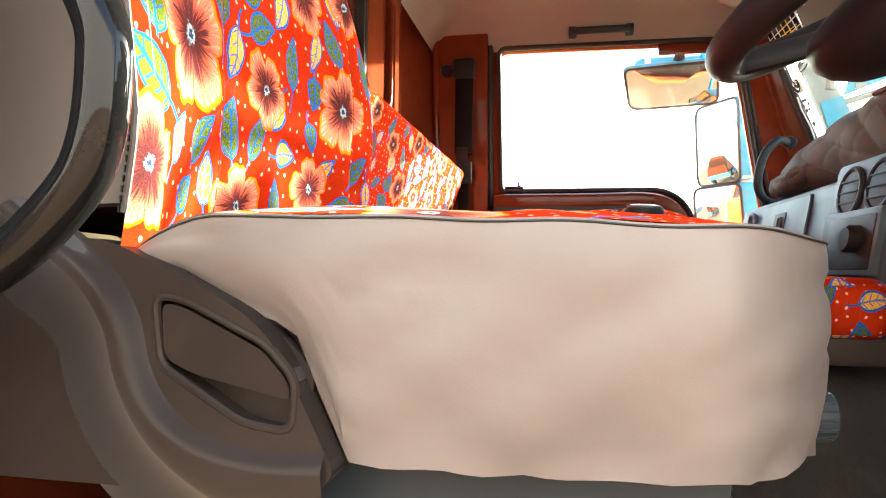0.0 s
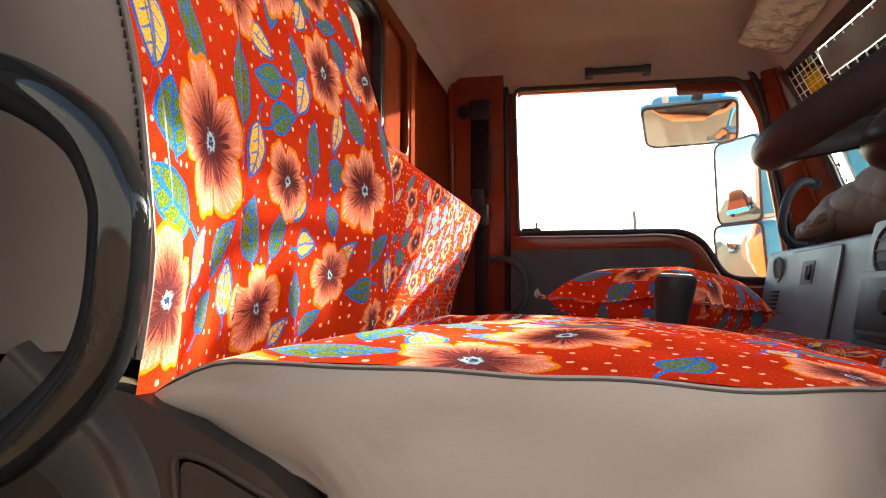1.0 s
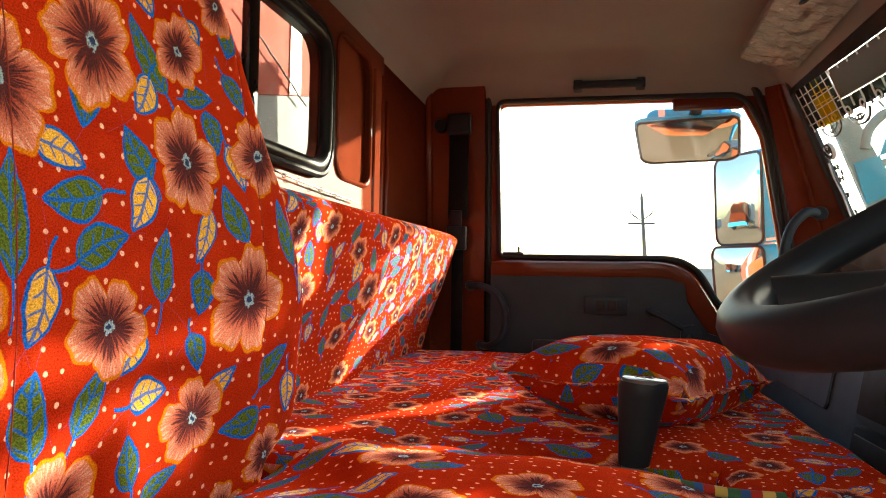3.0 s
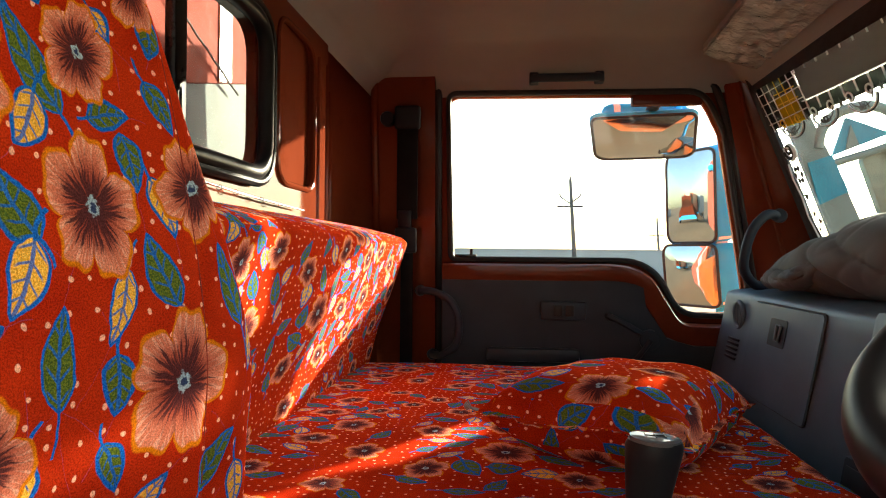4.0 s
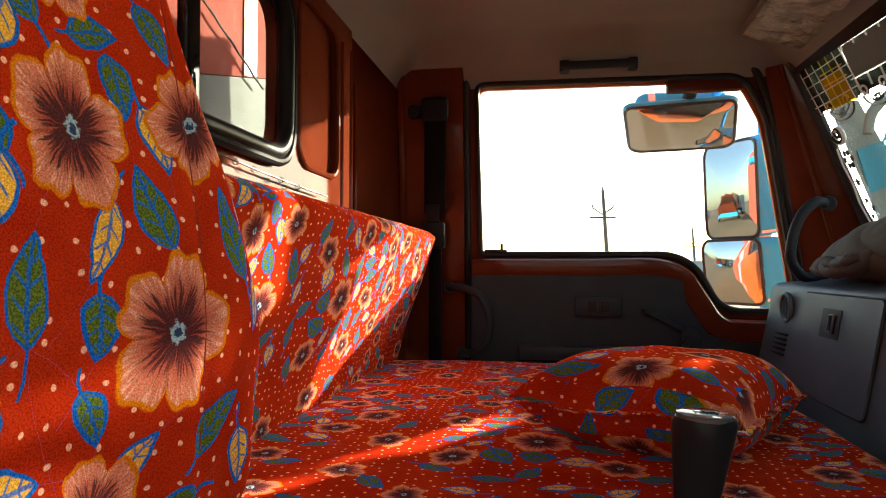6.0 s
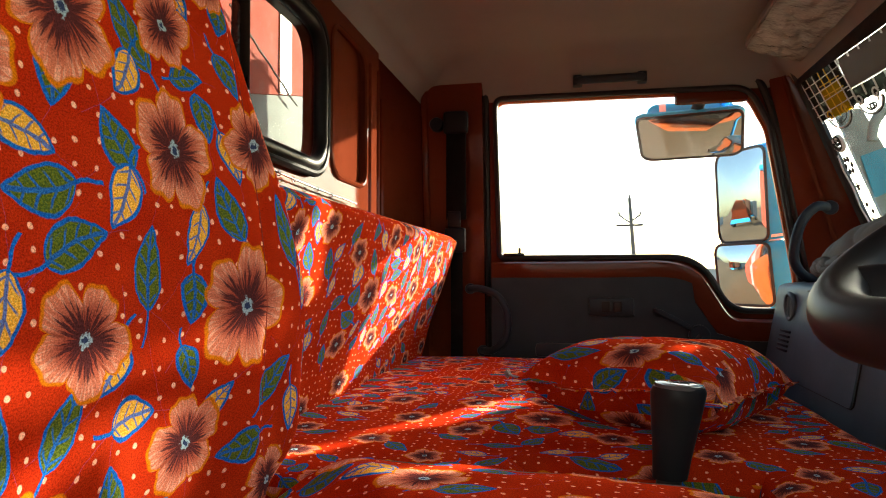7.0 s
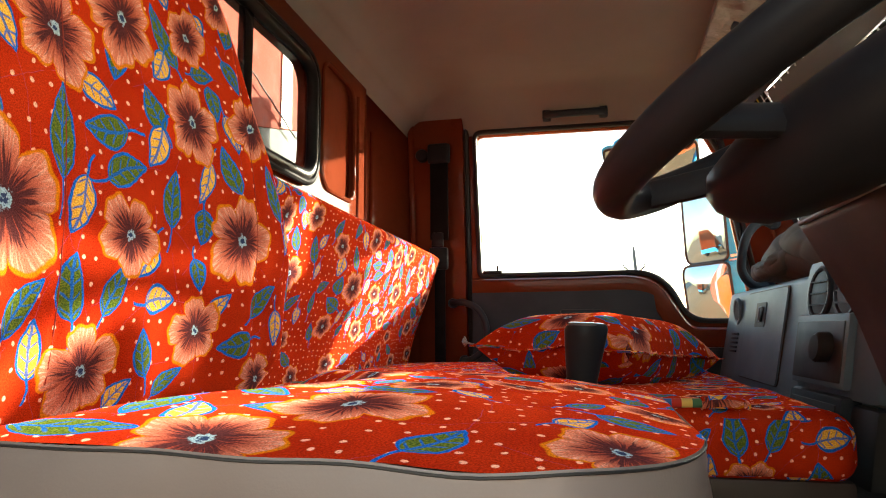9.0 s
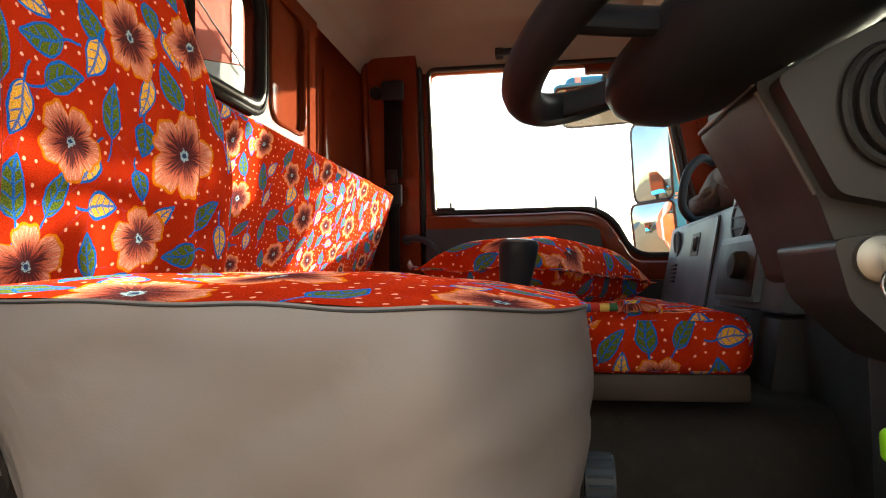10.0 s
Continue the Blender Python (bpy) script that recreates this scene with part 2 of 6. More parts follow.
def fabric_print(name, offset=(0.0, 0.0), nap=0.22, size=1.0, petals=((0.30, 0.052, 0.034), (0.64, 0.19, 0.115)), dot=0.125, gloom=0.0, bloom=1.0, narrow=1.0):
    n = Nodes(name)
    raw = n.coord("UV")
    wob = n.add("ShaderNodeTexNoise")
    wob.inputs["Scale"].default_value = 70.0
    n.put(wob.inputs["Vector"], raw)
    uv = n.vec("ADD", n.vec("ADD", raw, (offset[0], offset[1], 0)), n.vec("MULTIPLY", n.vec("SUBTRACT", wob.outputs["Color"], (0.5, 0.5, 0.5)), (0.005, 0.005, 0)))
    uv = n.vec("MULTIPLY", uv, (size * narrow, size, 0))
    tone = n.noise(14.0, 3.0, coord=uv)
    red = n.mix(n.step(tone, 0.3, 0.7), rgb(0.35, 0.019, 0.006), rgb(0.45, 0.031, 0.008))
    vor = n.add("ShaderNodeTexVoronoi", voronoi_dimensions="2D")
    vor.inputs["Scale"].default_value = 52.0
    vor.inputs["Randomness"].default_value = 0.5
    n.put(vor.inputs["Vector"], uv)
    col = n.mix(n.step(vor.outputs["Distance"], dot, dot - 0.045), red, rgb(0.88, 0.42, 0.28))
    green = (rgb(0.060, 0.105, 0.022), rgb(0.135, 0.170, 0.020))
    col = leaf_layer(n, col, uv, GREEN_UPPER, *green)
    col = leaf_layer(n, col, uv, GREEN_LOWER, *green)
    col = leaf_layer(n, col, uv, GOLD_LEAVES, rgb(0.70, 0.33, 0.03), rgb(0.80, 0.47, 0.08))
    # flowers: five frilled petals with an ochre rim, dark rays and a pale speckled heart
    best, dist = nearest_motif(n, uv, [(y, z, 0.0, 2 * a * bloom, 2 * b * bloom) for y, z, a, b in FLOWERS])
    sep = n.add("ShaderNodeSeparateXYZ")
    n.put(sep.inputs[0], best)
    seed = n.math("MULTIPLY", sep.outputs[2], 700.0)
    ang = n.math("ADD", n.math("ARCTAN2", sep.outputs[1], sep.outputs[0]), seed)
    lobes = n.math("POWER", n.math("ABSOLUTE", n.math("SINE", n.math("MULTIPLY", ang, 2.5))), 0.5)
    frill = n.math("MULTIPLY", n.math("SINE", n.math("MULTIPLY", ang, 14.0)), 0.030)
    frill = n.math("ADD", frill, n.math("MULTIPLY", n.math("SINE", n.math("MULTIPLY_ADD", ang, 2.0, seed)), 0.07))
    frill = n.math("ADD", frill, n.math("MULTIPLY", n.math("SINE", n.math("MULTIPLY_ADD", ang, 9.0, seed)), 0.025))
    rim = n.math("ADD", n.math("MULTIPLY_ADD", lobes, 0.36, 0.64), frill)
    q = n.math("DIVIDE", dist, rim)
    ray = n.add("ShaderNodeTexNoise", noise_dimensions="2D")
    comb = n.add("ShaderNodeCombineXYZ")
    n.put(comb.inputs[0], n.math("MULTIPLY", ang, 13.0))
    n.put(comb.inputs[1], n.math("MULTIPLY", dist, 1.3))
    n.put(ray.inputs["Vector"], comb.outputs[0])
    ray.inputs["Scale"].default_value = 1.0
    ray.inputs["Detail"].default_value = 2.0
    petal = n.mix(n.step(q, 0.3, 0.98), rgb(*petals[0]), rgb(*petals[1]))
    edge = n.math("MULTIPLY", n.step(ray.outputs["Fac"], 0.46, 0.62), n.step(q, 0.5, 0.95))
    petal = n.mix(n.math("MULTIPLY", edge, 0.55), petal, rgb(0.80, 0.48, 0.38))
    streak = n.math("ADD", n.math("MULTIPLY", n.math("SUBTRACT", ray.outputs["Fac"], 0.5), 1.8), n.math("MULTIPLY_ADD", q, -1.5, 0.80 + gloom))
    petal = n.mix(n.math("MULTIPLY", n.step(streak, 0.0, 0.40), 0.92), petal, rgb(0.060, 0.020, 0.024))
    split = n.math("MULTIPLY", n.step(lobes, 0.42, 0.25), n.step(q, 0.35, 0.6))
    petal = n.mix(n.math("MULTIPLY", split, 0.8), petal, rgb(0.26, 0.05, 0.03))
    core = n.math("ADD", dist, n.math("MULTIPLY", n.math("SUBTRACT", n.noise(300.0, 2.0, coord=uv), 0.5), 0.22))
    petal = n.mix(n.step(core, 0.15, 0.10), petal, rgb(0.30, 0.42, 0.50))
    petal = n.mix(n.step(core, 0.08, 0.05), petal, rgb(0.03, 0.05, 0.12))
    petal = n.mix(n.step(q, 0.905, 0.950), petal, rgb(0.60, 0.17, 0.008))
    col = n.mix(n.step(q, 1.03, 0.985), col, petal)
    fuzz = n.noise(750.0, 2.0, 0.75, coord=uv)
    col = n.vec("MULTIPLY", col, n.math("MULTIPLY_ADD", n.step(fuzz, 0.34, 0.66), 0.62, 0.68))
    n.base(col, 0.92)
    n.bump(n.math("ADD", fuzz, n.math("MULTIPLY", n.noise(60.0, 3.0, coord=uv), 1.5)), nap, 0.0012)
    matte(n, pile=1.0)
    return n.mat


PRINT_SEAT = fabric_print("printed_velour", gloom=0.14)
PRINT_SLOPE = fabric_print("printed_velour_back", (0.17, 0.11), size=1.4, gloom=0.22, bloom=0.85, narrow=0.65)
PRINT_BENCH = fabric_print("printed_velour_bench", (0.17, 0.11), size=1.1, gloom=0.28, bloom=0.85)
PRINT_PILLOW = fabric_print("printed_velour_pillow", (0.02, 0.07), size=0.9, gloom=0.18)
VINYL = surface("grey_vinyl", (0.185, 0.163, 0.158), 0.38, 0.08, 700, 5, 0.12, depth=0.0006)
# same hue as the cushion vinyl at two fifths of its value
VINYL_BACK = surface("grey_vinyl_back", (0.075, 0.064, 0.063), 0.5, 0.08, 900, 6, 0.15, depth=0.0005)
PLASTIC_TAUPE = surface("taupe_plastic", (0.028, 0.022, 0.020), 0.42, 0.12, 900, 8, 0.12, depth=0.0004, lacquer=0.4)
PLASTIC_DARK = surface("charcoal_plastic", (0.030, 0.039, 0.050), 0.45, 0.15, 900, 8, 0.18, depth=0.0004, lacquer=0.4)
PLASTIC_DASH = surface("dash_plastic", (0.095, 0.148, 0.184), 0.48, 0.10, 1100, 6, 0.25, depth=0.0005)
PLASTIC_COLUMN = surface("column_plastic", (0.027, 0.025, 0.025), 0.5, 0.12, 900, 8, 0.2, depth=0.0004)
PLASTIC_GLOSS = surface("gloss_black_plastic", (0.008, 0.008, 0.009), 0.2, 0.2, 500, 10, 0.03, lacquer=0.75)
WHEEL_BLACK = surface("wheel_black_plastic", (0.017, 0.018, 0.022), 0.5, 0.15, 900, 8, 0.2, depth=0.0004, lacquer=0.35)
CAP_GREY = surface("glossy_grey_cap", (0.11, 0.118, 0.125), 0.3, 0.1, 500, 10, 0.0, lacquer=0.8)
RUBBER = surface("black_rubber", (0.014, 0.014, 0.015), 0.55, 0.2, 600, 12, 0.15)
PAINT = surface("red_brown_paint", (0.130, 0.027, 0.012), 0.6, 0.10, 260, 4, 0.0, lacquer=0.45, dirt=(0.08, 0.014, 0.004))
PAINT_ORANGE = surface("orange_paint", (0.50, 0.085, 0.012), 0.35, 0.12, 200, 3, 0.03, coat=0.4, dirt=(0.4, 0.15, 0.07))
PAINT_FADED = surface("faded_red_paint", (0.46, 0.085, 0.055), 0.6, 0.2, 200, 3, 0.03, dirt=(0.42, 0.26, 0.22))
PAINT_WHITE = surface("white_paint", (0.78, 0.77, 0.74), 0.35, 0.05, 300, 6, 0.05, coat=0.3, dirt=(0.5, 0.45, 0.38))
PAINT_PRIMER = surface("grey_primer", (0.44, 0.46, 0.45), 0.6, 0.08, 200, 3, 0.03, dirt=(0.34, 0.33, 0.31))
for weathered in (PAINT_FADED, PAINT_PRIMER):
    weathered.node_tree.nodes["Principled BSDF"].inputs["Specular IOR Level"].default_value = 0.03
PAINT_BLUE = surface("sky_blue_paint", (0.010, 0.40, 0.84), 0.6, 0.08, 300, 6, 0.03, dirt=(0.2, 0.33, 0.38))
HEADLINER = surface("beige_headliner", (0.265, 0.255, 0.232), 0.85, 0.08, 900, 3, 0.2)
FLOOR_MAT = surface("dark_floor_mat", (0.016, 0.015, 0.014), 0.8, 0.3, 160, 7, 0.5, depth=0.003, dirt=(0.045, 0.038, 0.028))
BENCH_BASE = surface("taupe_bench_base", (0.030, 0.021, 0.017), 0.6, 0.15, 500, 8, 0.1)
GASKET = surface("black_window_gasket", (0.010, 0.010, 0.011), 0.6, 0.2, 600, 12, 0.1, lacquer=0.35)
DULL_STEEL = surface("dull_steel", (0.30, 0.28, 0.25), 0.45, 0.15, 300, 20, 0.05, metal=1.0)
WEBBING = surface("black_webbing", (0.009, 0.009, 0.010), 0.8, 0.2, 900, 20, 0.4, lacquer=0.08)
CHROME = surface("worn_chrome", (0.62, 0.62, 0.62), 0.2, 0.1, 300, 12, 0.02, metal=1.0)
MIRROR = surface("mirror_glass", (0.50, 0.55, 0.60), 0.03, 0.02, 300, 9, 0.0, metal=1.0)
JACKET_CLOTH = surface("brown_quilted_cloth", (0.100, 0.098, 0.080), 0.75, 0.18, 500, 10, 0.3)
PLASTIC_FILM = surface("crinkled_plastic_film", (0.29, 0.26, 0.235), 0.22, 0.15, 60, 16, 0.8, depth=0.006)
EARTH = surface("dry_earth", (0.21, 0.135, 0.068), 0.95, 0.2, 8, 0.15, 0.3, depth=0.02)
# dark brick for the added, unseen wall beside the driver's doorway
DARK_BRICK = surface("dark_blocking_brick", (0.11, 0.075, 0.055), 0.9, 0.2, 40, 1.5, 0.3, depth=0.004)
# wash of the tall unseen wall that shapes the doorway light
PALE_WASH = surface("unseen_wall_wash", (0.23, 0.245, 0.265), 0.9, 0.06, 30, 0.8, 0.2, dirt=(0.19, 0.20, 0.21))
# pole grey set dark so the colour carries its backlit side
POLE_GREY = surface("backlit_dark_pole", (0.10, 0.10, 0.10), 0.9, 0.15, 20, 1.0, 0.2)
CONCRETE = surface("pale_concrete", (0.46, 0.45, 0.44), 0.9, 0.1, 20, 0.6, 0.2)
GREY_FRONT = surface("grey_truck_paint", (0.19, 0.275, 0.28), 0.4, 0.1, 200, 3, 0.02)
CARRIER_BLUE = surface("teal_blue_paint", (0.012, 0.29, 0.46), 0.4, 0.1, 300, 6, 0.03)
LINE_BLACK = surface("black_vinyl_print", (0.02, 0.02, 0.02), 0.5, 0.1, 300, 9, 0.0)
SEAM = surface("dark_red_seam", (0.24, 0.018, 0.008), 0.9, 0.3, 600, 30, 0.2)
OLIVE_CLOTH = surface("olive_cloth", (0.50, 0.44, 0.25), 0.9, 0.12, 900, 12, 0.3)
GREEN_TOY = surface("lime_plastic", (0.30, 0.75, 0.02), 0.5, 0.1, 300, 20, 0.1)
MIRROR.node_tree.nodes["Principled BSDF"].inputs["Roughness"].default_value = 0.02
for link in list(MIRROR.node_tree.links):
    if link.to_socket.name == "Roughness":
        MIRROR.node_tree.links.remove(link)


def tinted(name, color, see):
    n = Nodes(name)
    clear = n.add("ShaderNodeBsdfTransparent")
    clear.inputs["Color"].default_value = rgb(*color)
    matt = n.add("ShaderNodeBsdfDiffuse")
    matt.inputs["Color"].default_value = rgb(*color)
    blend = n.add("ShaderNodeMixShader")
    blend.inputs[0].default_value = 1 - see
    n.put(blend.inputs[1], clear.outputs[0])
    n.put(blend.inputs[2], matt.outputs[0])
    n.put(n.tree.nodes["Material Output"].inputs["Surface"], blend.outputs[0])
    return n.mat


def striped(name):
    n = Nodes(name)
    sep = n.add("ShaderNodeSeparateXYZ")
    n.put(sep.inputs[0], n.coord())
    k = n.math("FRACT", n.math("MULTIPLY", sep.outputs[0], 22.0))
    col = n.mix(n.math("LESS_THAN", k, 0.72), rgb(0.04, 0.12, 0.06), rgb(0.62, 0.42, 0.10))
    col = n.mix(n.math("LESS_THAN", k, 0.45), col, rgb(0.45, 0.02, 0.01))
    col = n.mix(n.math("LESS_THAN", k, 0.2), col, rgb(0.03, 0.10, 0.30))
    n.base(col, 0.9)
    n.bump(n.noise(900.0), 0.4, 0.001)
    return n.mat


TINT_DARK = tinted("dark_tint_film", (0.060, 0.066, 0.058), 0.7)
BAND_FILM = tinted("grey_sun_band", (0.16, 0.155, 0.145), 0.26)
LINE_WHITE = surface("white_vinyl_print", (0.80, 0.83, 0.84), 0.5, 0.04, 300, 9, 0.0)
LINE_YELLOW = surface("yellow_vinyl_print", (0.80, 0.58, 0.02), 0.5, 0.05, 300, 9, 0.0)
TINT_YELLOW = tinted("yellow_tint_film", (0.75, 0.60, 0.03), 0.5)
STRIPED = striped("striped_hem")
BLACK_PANEL = surface("black_plastic", (0.0238, 0.028, 0.0315), 0.6, 0.2, 900, 8, 0.15, depth=0.0004)
# matt green speckle painted in place of a mirror's dusty reflection
MIRROR_GREEN = surface("speckled_mirror_green", (0.20, 0.23, 0.19), 0.7, 0.5, 90, 12, 0.4, depth=0.002)


def glass(name, tint=(0.96, 0.98, 0.97), dust=0.04, shine=1.0):
    n = Nodes(name)
    clear = n.add("ShaderNodeBsdfTransparent")
    clear.inputs["Color"].default_value = rgb(*tint)
    gloss = n.add("ShaderNodeBsdfGlossy")
    gloss.inputs["Roughness"].default_value = 0.03
    film = n.add("ShaderNodeBsdfDiffuse")
    film.inputs["Color"].default_value = rgb(0.6, 0.57, 0.52)
    facing = n.add("ShaderNodeLayerWeight")
    facing.inputs["Blend"].default_value = 0.5
    sheen = n.math("MULTIPLY_ADD", n.math("POWER", facing.outputs["Facing"], 5.0), 0.6 * shine, 0.035 * shine)
    mix_a = n.add("ShaderNodeMixShader")
    n.put(mix_a.inputs[0], sheen)
    n.put(mix_a.inputs[1], clear.outputs[0])
    n.put(mix_a.inputs[2], gloss.outputs[0])
    mix_b = n.add("ShaderNodeMixShader")
    n.put(mix_b.inputs[0], n.math("MULTIPLY", n.step(n.noise(7.0, 5.0), 0.35, 0.8), dust))
    n.put(mix_b.inputs[1], mix_a.outputs[0])
    n.put(mix_b.inputs[2], film.outputs[0])
    n.put(n.tree.nodes["Material Output"].inputs["Surface"], mix_b.outputs[0])
    return n.mat


GLASS = glass("window_glass")
GLASS_SCREEN = glass("dusty_windscreen_glass", (0.90, 0.93, 0.92), 0.16)
GLASS_DUSTY = glass("dusty_window_glass", (0.62, 0.65, 0.64), 0.06, 0.02)


# ---- mesh kit ----
def thing(name, label, category, group="", kind="", at=(0, 0, 0)):
    ob = new(name)
    ob.location = at
    ob.empty_display_size = 0.05
    return tagged(ob, label, category, group, kind)


def part(name, bm, material, parent=None, label="", smooth=True, kind=""):
    """Links a bmesh, given in world metres, as one mesh object under its thing."""
    me = bpy.data.meshes.new(name)
    bmesh.ops.recalc_face_normals(bm, faces=bm.faces)
    bm.to_mesh(me)
    bm.free()
    me.materials.append(material)
    for p in me.polygons:
        p.use_smooth = smooth
    ob = new(name, me)
    if smooth:
        me.set_sharp_from_angle(angle=radians(38))
    if parent is not None:
        ob.parent = parent
        bpy.context.view_layer.update()
        ob.matrix_parent_inverse = parent.matrix_world.inverted()
    return tagged(ob, label, "", "", kind)


def uv_box(ob, shift=(0.0, 0.0)):
    """Lays the print over a cover in metres, face by face from the side that it looks to."""
    me = ob.data
    lay = me.uv_layers.new(name="print")
    for p in me.polygons:
        a = [abs(c) for c in p.normal]
        k = a.index(max(a))
        for li in p.loop_indices:
            c = me.vertices[me.loops[li].vertex_index].co
            u, v = ((c.y, c.z), (c.x, c.z), (c.y, c.x))[k]
            lay.data[li].uv = (u + shift[0], v + shift[1])
    return ob


def box(bm, lo, hi, bevel=0.0, seg=2):
    """A box between two corners, with rounded edges, added to bm."""
    made = bmesh.ops.create_cube(bm, size=1.0)["verts"]
    for v in made:
        v.co = Vector((lo[i] + (v.co[i] + 0.5) * (hi[i] - lo[i]) for i in range(3)))
    if bevel:
        edges = list({e for v in made for e in v.link_edges})
        bmesh.ops.bevel(bm, geom=edges, offset=bevel, segments=seg, affect="EDGES", profile=0.6)
    return bm


def soft_box(lo, hi, r, n=16, dome=0.0, wrinkle=0.0, scale=9.0, seed=0.0):
    """A padded block: rounded edges, a domed top and uneven cloth."""
    bm = bmesh.new()
    bmesh.ops.create_cube(bm, size=2.0)
    bmesh.ops.subdivide_edges(bm, edges=bm.edges, cuts=n, use_grid_fill=True)
    c = (Vector(lo) + Vector(hi)) / 2
    h = (Vector(hi) - Vector(lo)) / 2
    inner = Vector(max(0.0, k - r) for k in h)
    for v in bm.verts:
        u = v.co.copy()
        p = Vector(u[i] * h[i] for i in range(3))
        q = Vector(max(-inner[i], min(inner[i], p[i])) for i in range(3))
        d = p - q
        p = q + d.normalized() * r if d.length > 1e-9 else p
        if dome and u.z > 0:
            p.z += dome * max(0.0, 1 - u.x ** 2) * max(0.0, 1 - u.y ** 2) * u.z
        if wrinkle:
            w = noise.noise(p * scale + Vector((seed, seed, seed)))
            nrm = d.normalized() if d.length > 1e-9 else u.normalized()
            p += nrm * w * wrinkle
        v.co = c + p
    return bm


def tube(bm, points, radius, sides=12, closed=False, taper=None, flat=1.0):
    """A bar of round section along a line of points, added to bm."""
    pts = [Vector(p) for p in points]
    count = len(pts)
    rings = []
    up = None
    for i, p in enumerate(pts):
        a = pts[(i - 1) % count] if closed or i else pts[0]
        b = pts[(i + 1) % count] if closed or i < count - 1 else pts[-1]
        t = (b - a).normalized()
        if up is None:
            up = t.orthogonal().normalized()
        up = (up - t * up.dot(t)).normalized()
        side = t.cross(up)
        rad = radius * (taper[i] if taper else 1.0)
        rings.append([bm.verts.new(p + up * math.cos(k * math.tau / sides) * rad + side * math.sin(k * math.tau / sides) * rad * flat) for k in range(sides)])
    for i in range(count if closed else count - 1):
        r0, r1 = rings[i], rings[(i + 1) % count]
        best = 0
        if closed and i == count - 1:
            best = min(range(sides), key=lambda s: (r1[s].co - r0[0].co).length)
        for k in range(sides):
            bm.faces.new((r0[k], r0[(k + 1) % sides], r1[(k + 1 + best) % sides], r1[(k + best) % sides]))
    if not closed:
        bm.faces.new(rings[0])
        bm.faces.new(rings[-1])
    return bm


def smooth_line(points, steps=8, closed=False):
    """Catmull-Rom curve through points."""
    pts = [Vector(p) for p in points]
    n = len(pts)
    out = []
    for i in range(n if closed else n - 1):
        p0 = pts[(i - 1) % n] if closed or i else pts[0]
        p1, p2 = pts[i], pts[(i + 1) % n]
        p3 = pts[(i + 2) % n] if closed or i + 2 < n else pts[-1]
        for s in range(steps):
            t = s / steps
            out.append(0.5 * ((2 * p1) + (p2 - p0) * t + (2 * p0 - 5 * p1 + 4 * p2 - p3) * t * t + (3 * p1 - p0 - 3 * p2 + p3) * t ** 3))
    if not closed:
        out.append(pts[-1])
    return out


def rounded_loop(corners, radius, seg=5):
    """A 2D outline with its corners rounded; radius may be one number or one for each corner."""
    n = len(corners)
    out = []
    for i in range(n):
        p = Vector(corners[i])
        a = (Vector(corners[i - 1]) - p)
        b = (Vector(corners[(i + 1) % n]) - p)
        r = radius[i] if isinstance(radius, (list, tuple)) else radius
        r = min(r, a.length * 0.49, b.length * 0.49)
        if r < 1e-6:
            out.append(p)
            continue
        s, e = p + a.normalized() * r, p + b.normalized() * r
        for k in range(seg + 1):
            t = k / seg
            out.append(s * (1 - t) ** 2 + p * 2 * t * (1 - t) + e * t * t)
    return out


def plate(bm, outline, place, thick, holes=()):
    """A flat or bowed panel with openings through it. place(u, v, d) gives the point at depth d (0 to thick)."""
    loops = [list(outline)] + [list(h) for h in holes]
    sides = []
    for d in (0.0, thick):
        edges, rows = [], []
        for loop in loops:
            vs = [bm.verts.new(place(p[0], p[1], d)) for p in loop]
            rows.append(vs)
            for i in range(len(vs)):
                edges.append(bm.edges.new((vs[i], vs[(i + 1) % len(vs)])))
        bmesh.ops.triangle_fill(bm, use_beauty=True, use_dissolve=False, edges=edges)
        sides.append(rows)
    for r0, r1 in zip(*sides):
        for i in range(len(r0)):
            j = (i + 1) % len(r0)
            bm.faces.new((r0[i], r0[j], r1[j], r1[i]))
    return bm


def grid(bm, nu, nv, fn):
    rows = [[bm.verts.new(fn(i / nu, j / nv)) for j in range(nv + 1)] for i in range(nu + 1)]
    for i in range(nu):
        for j in range(nv):
            bm.faces.new((rows[i][j], rows[i + 1][j], rows[i + 1][j + 1], rows[i][j + 1]))
    return rows


def sheet(nu, nv, fn, thick, out):
    """A sheet of real thickness: fn(u, v) on its seen side, pushed by thick along out on the other."""
    bm = bmesh.new()
    a = grid(bm, nu, nv, fn)
    b = grid(bm, nu, nv, lambda u, v: Vector(fn(u, v)) + Vector(out) * thick)
    rim_a = [a[i][0] for i in range(nu)] + [a[nu][j] for j in range(nv)] + [a[i][nv] for i in range(nu, 0, -1)] + [a[0][j] for j in range(nv, 0, -1)]
    rim_b = [b[i][0] for i in range(nu)] + [b[nu][j] for j in range(nv)] + [b[i][nv] for i in range(nu, 0, -1)] + [b[0][j] for j in range(nv, 0, -1)]
    for i in range(len(rim_a)):
        j = (i + 1) % len(rim_a)
        bm.faces.new((rim_a[i], rim_a[j], rim_b[j], rim_b[i]))
    return bm


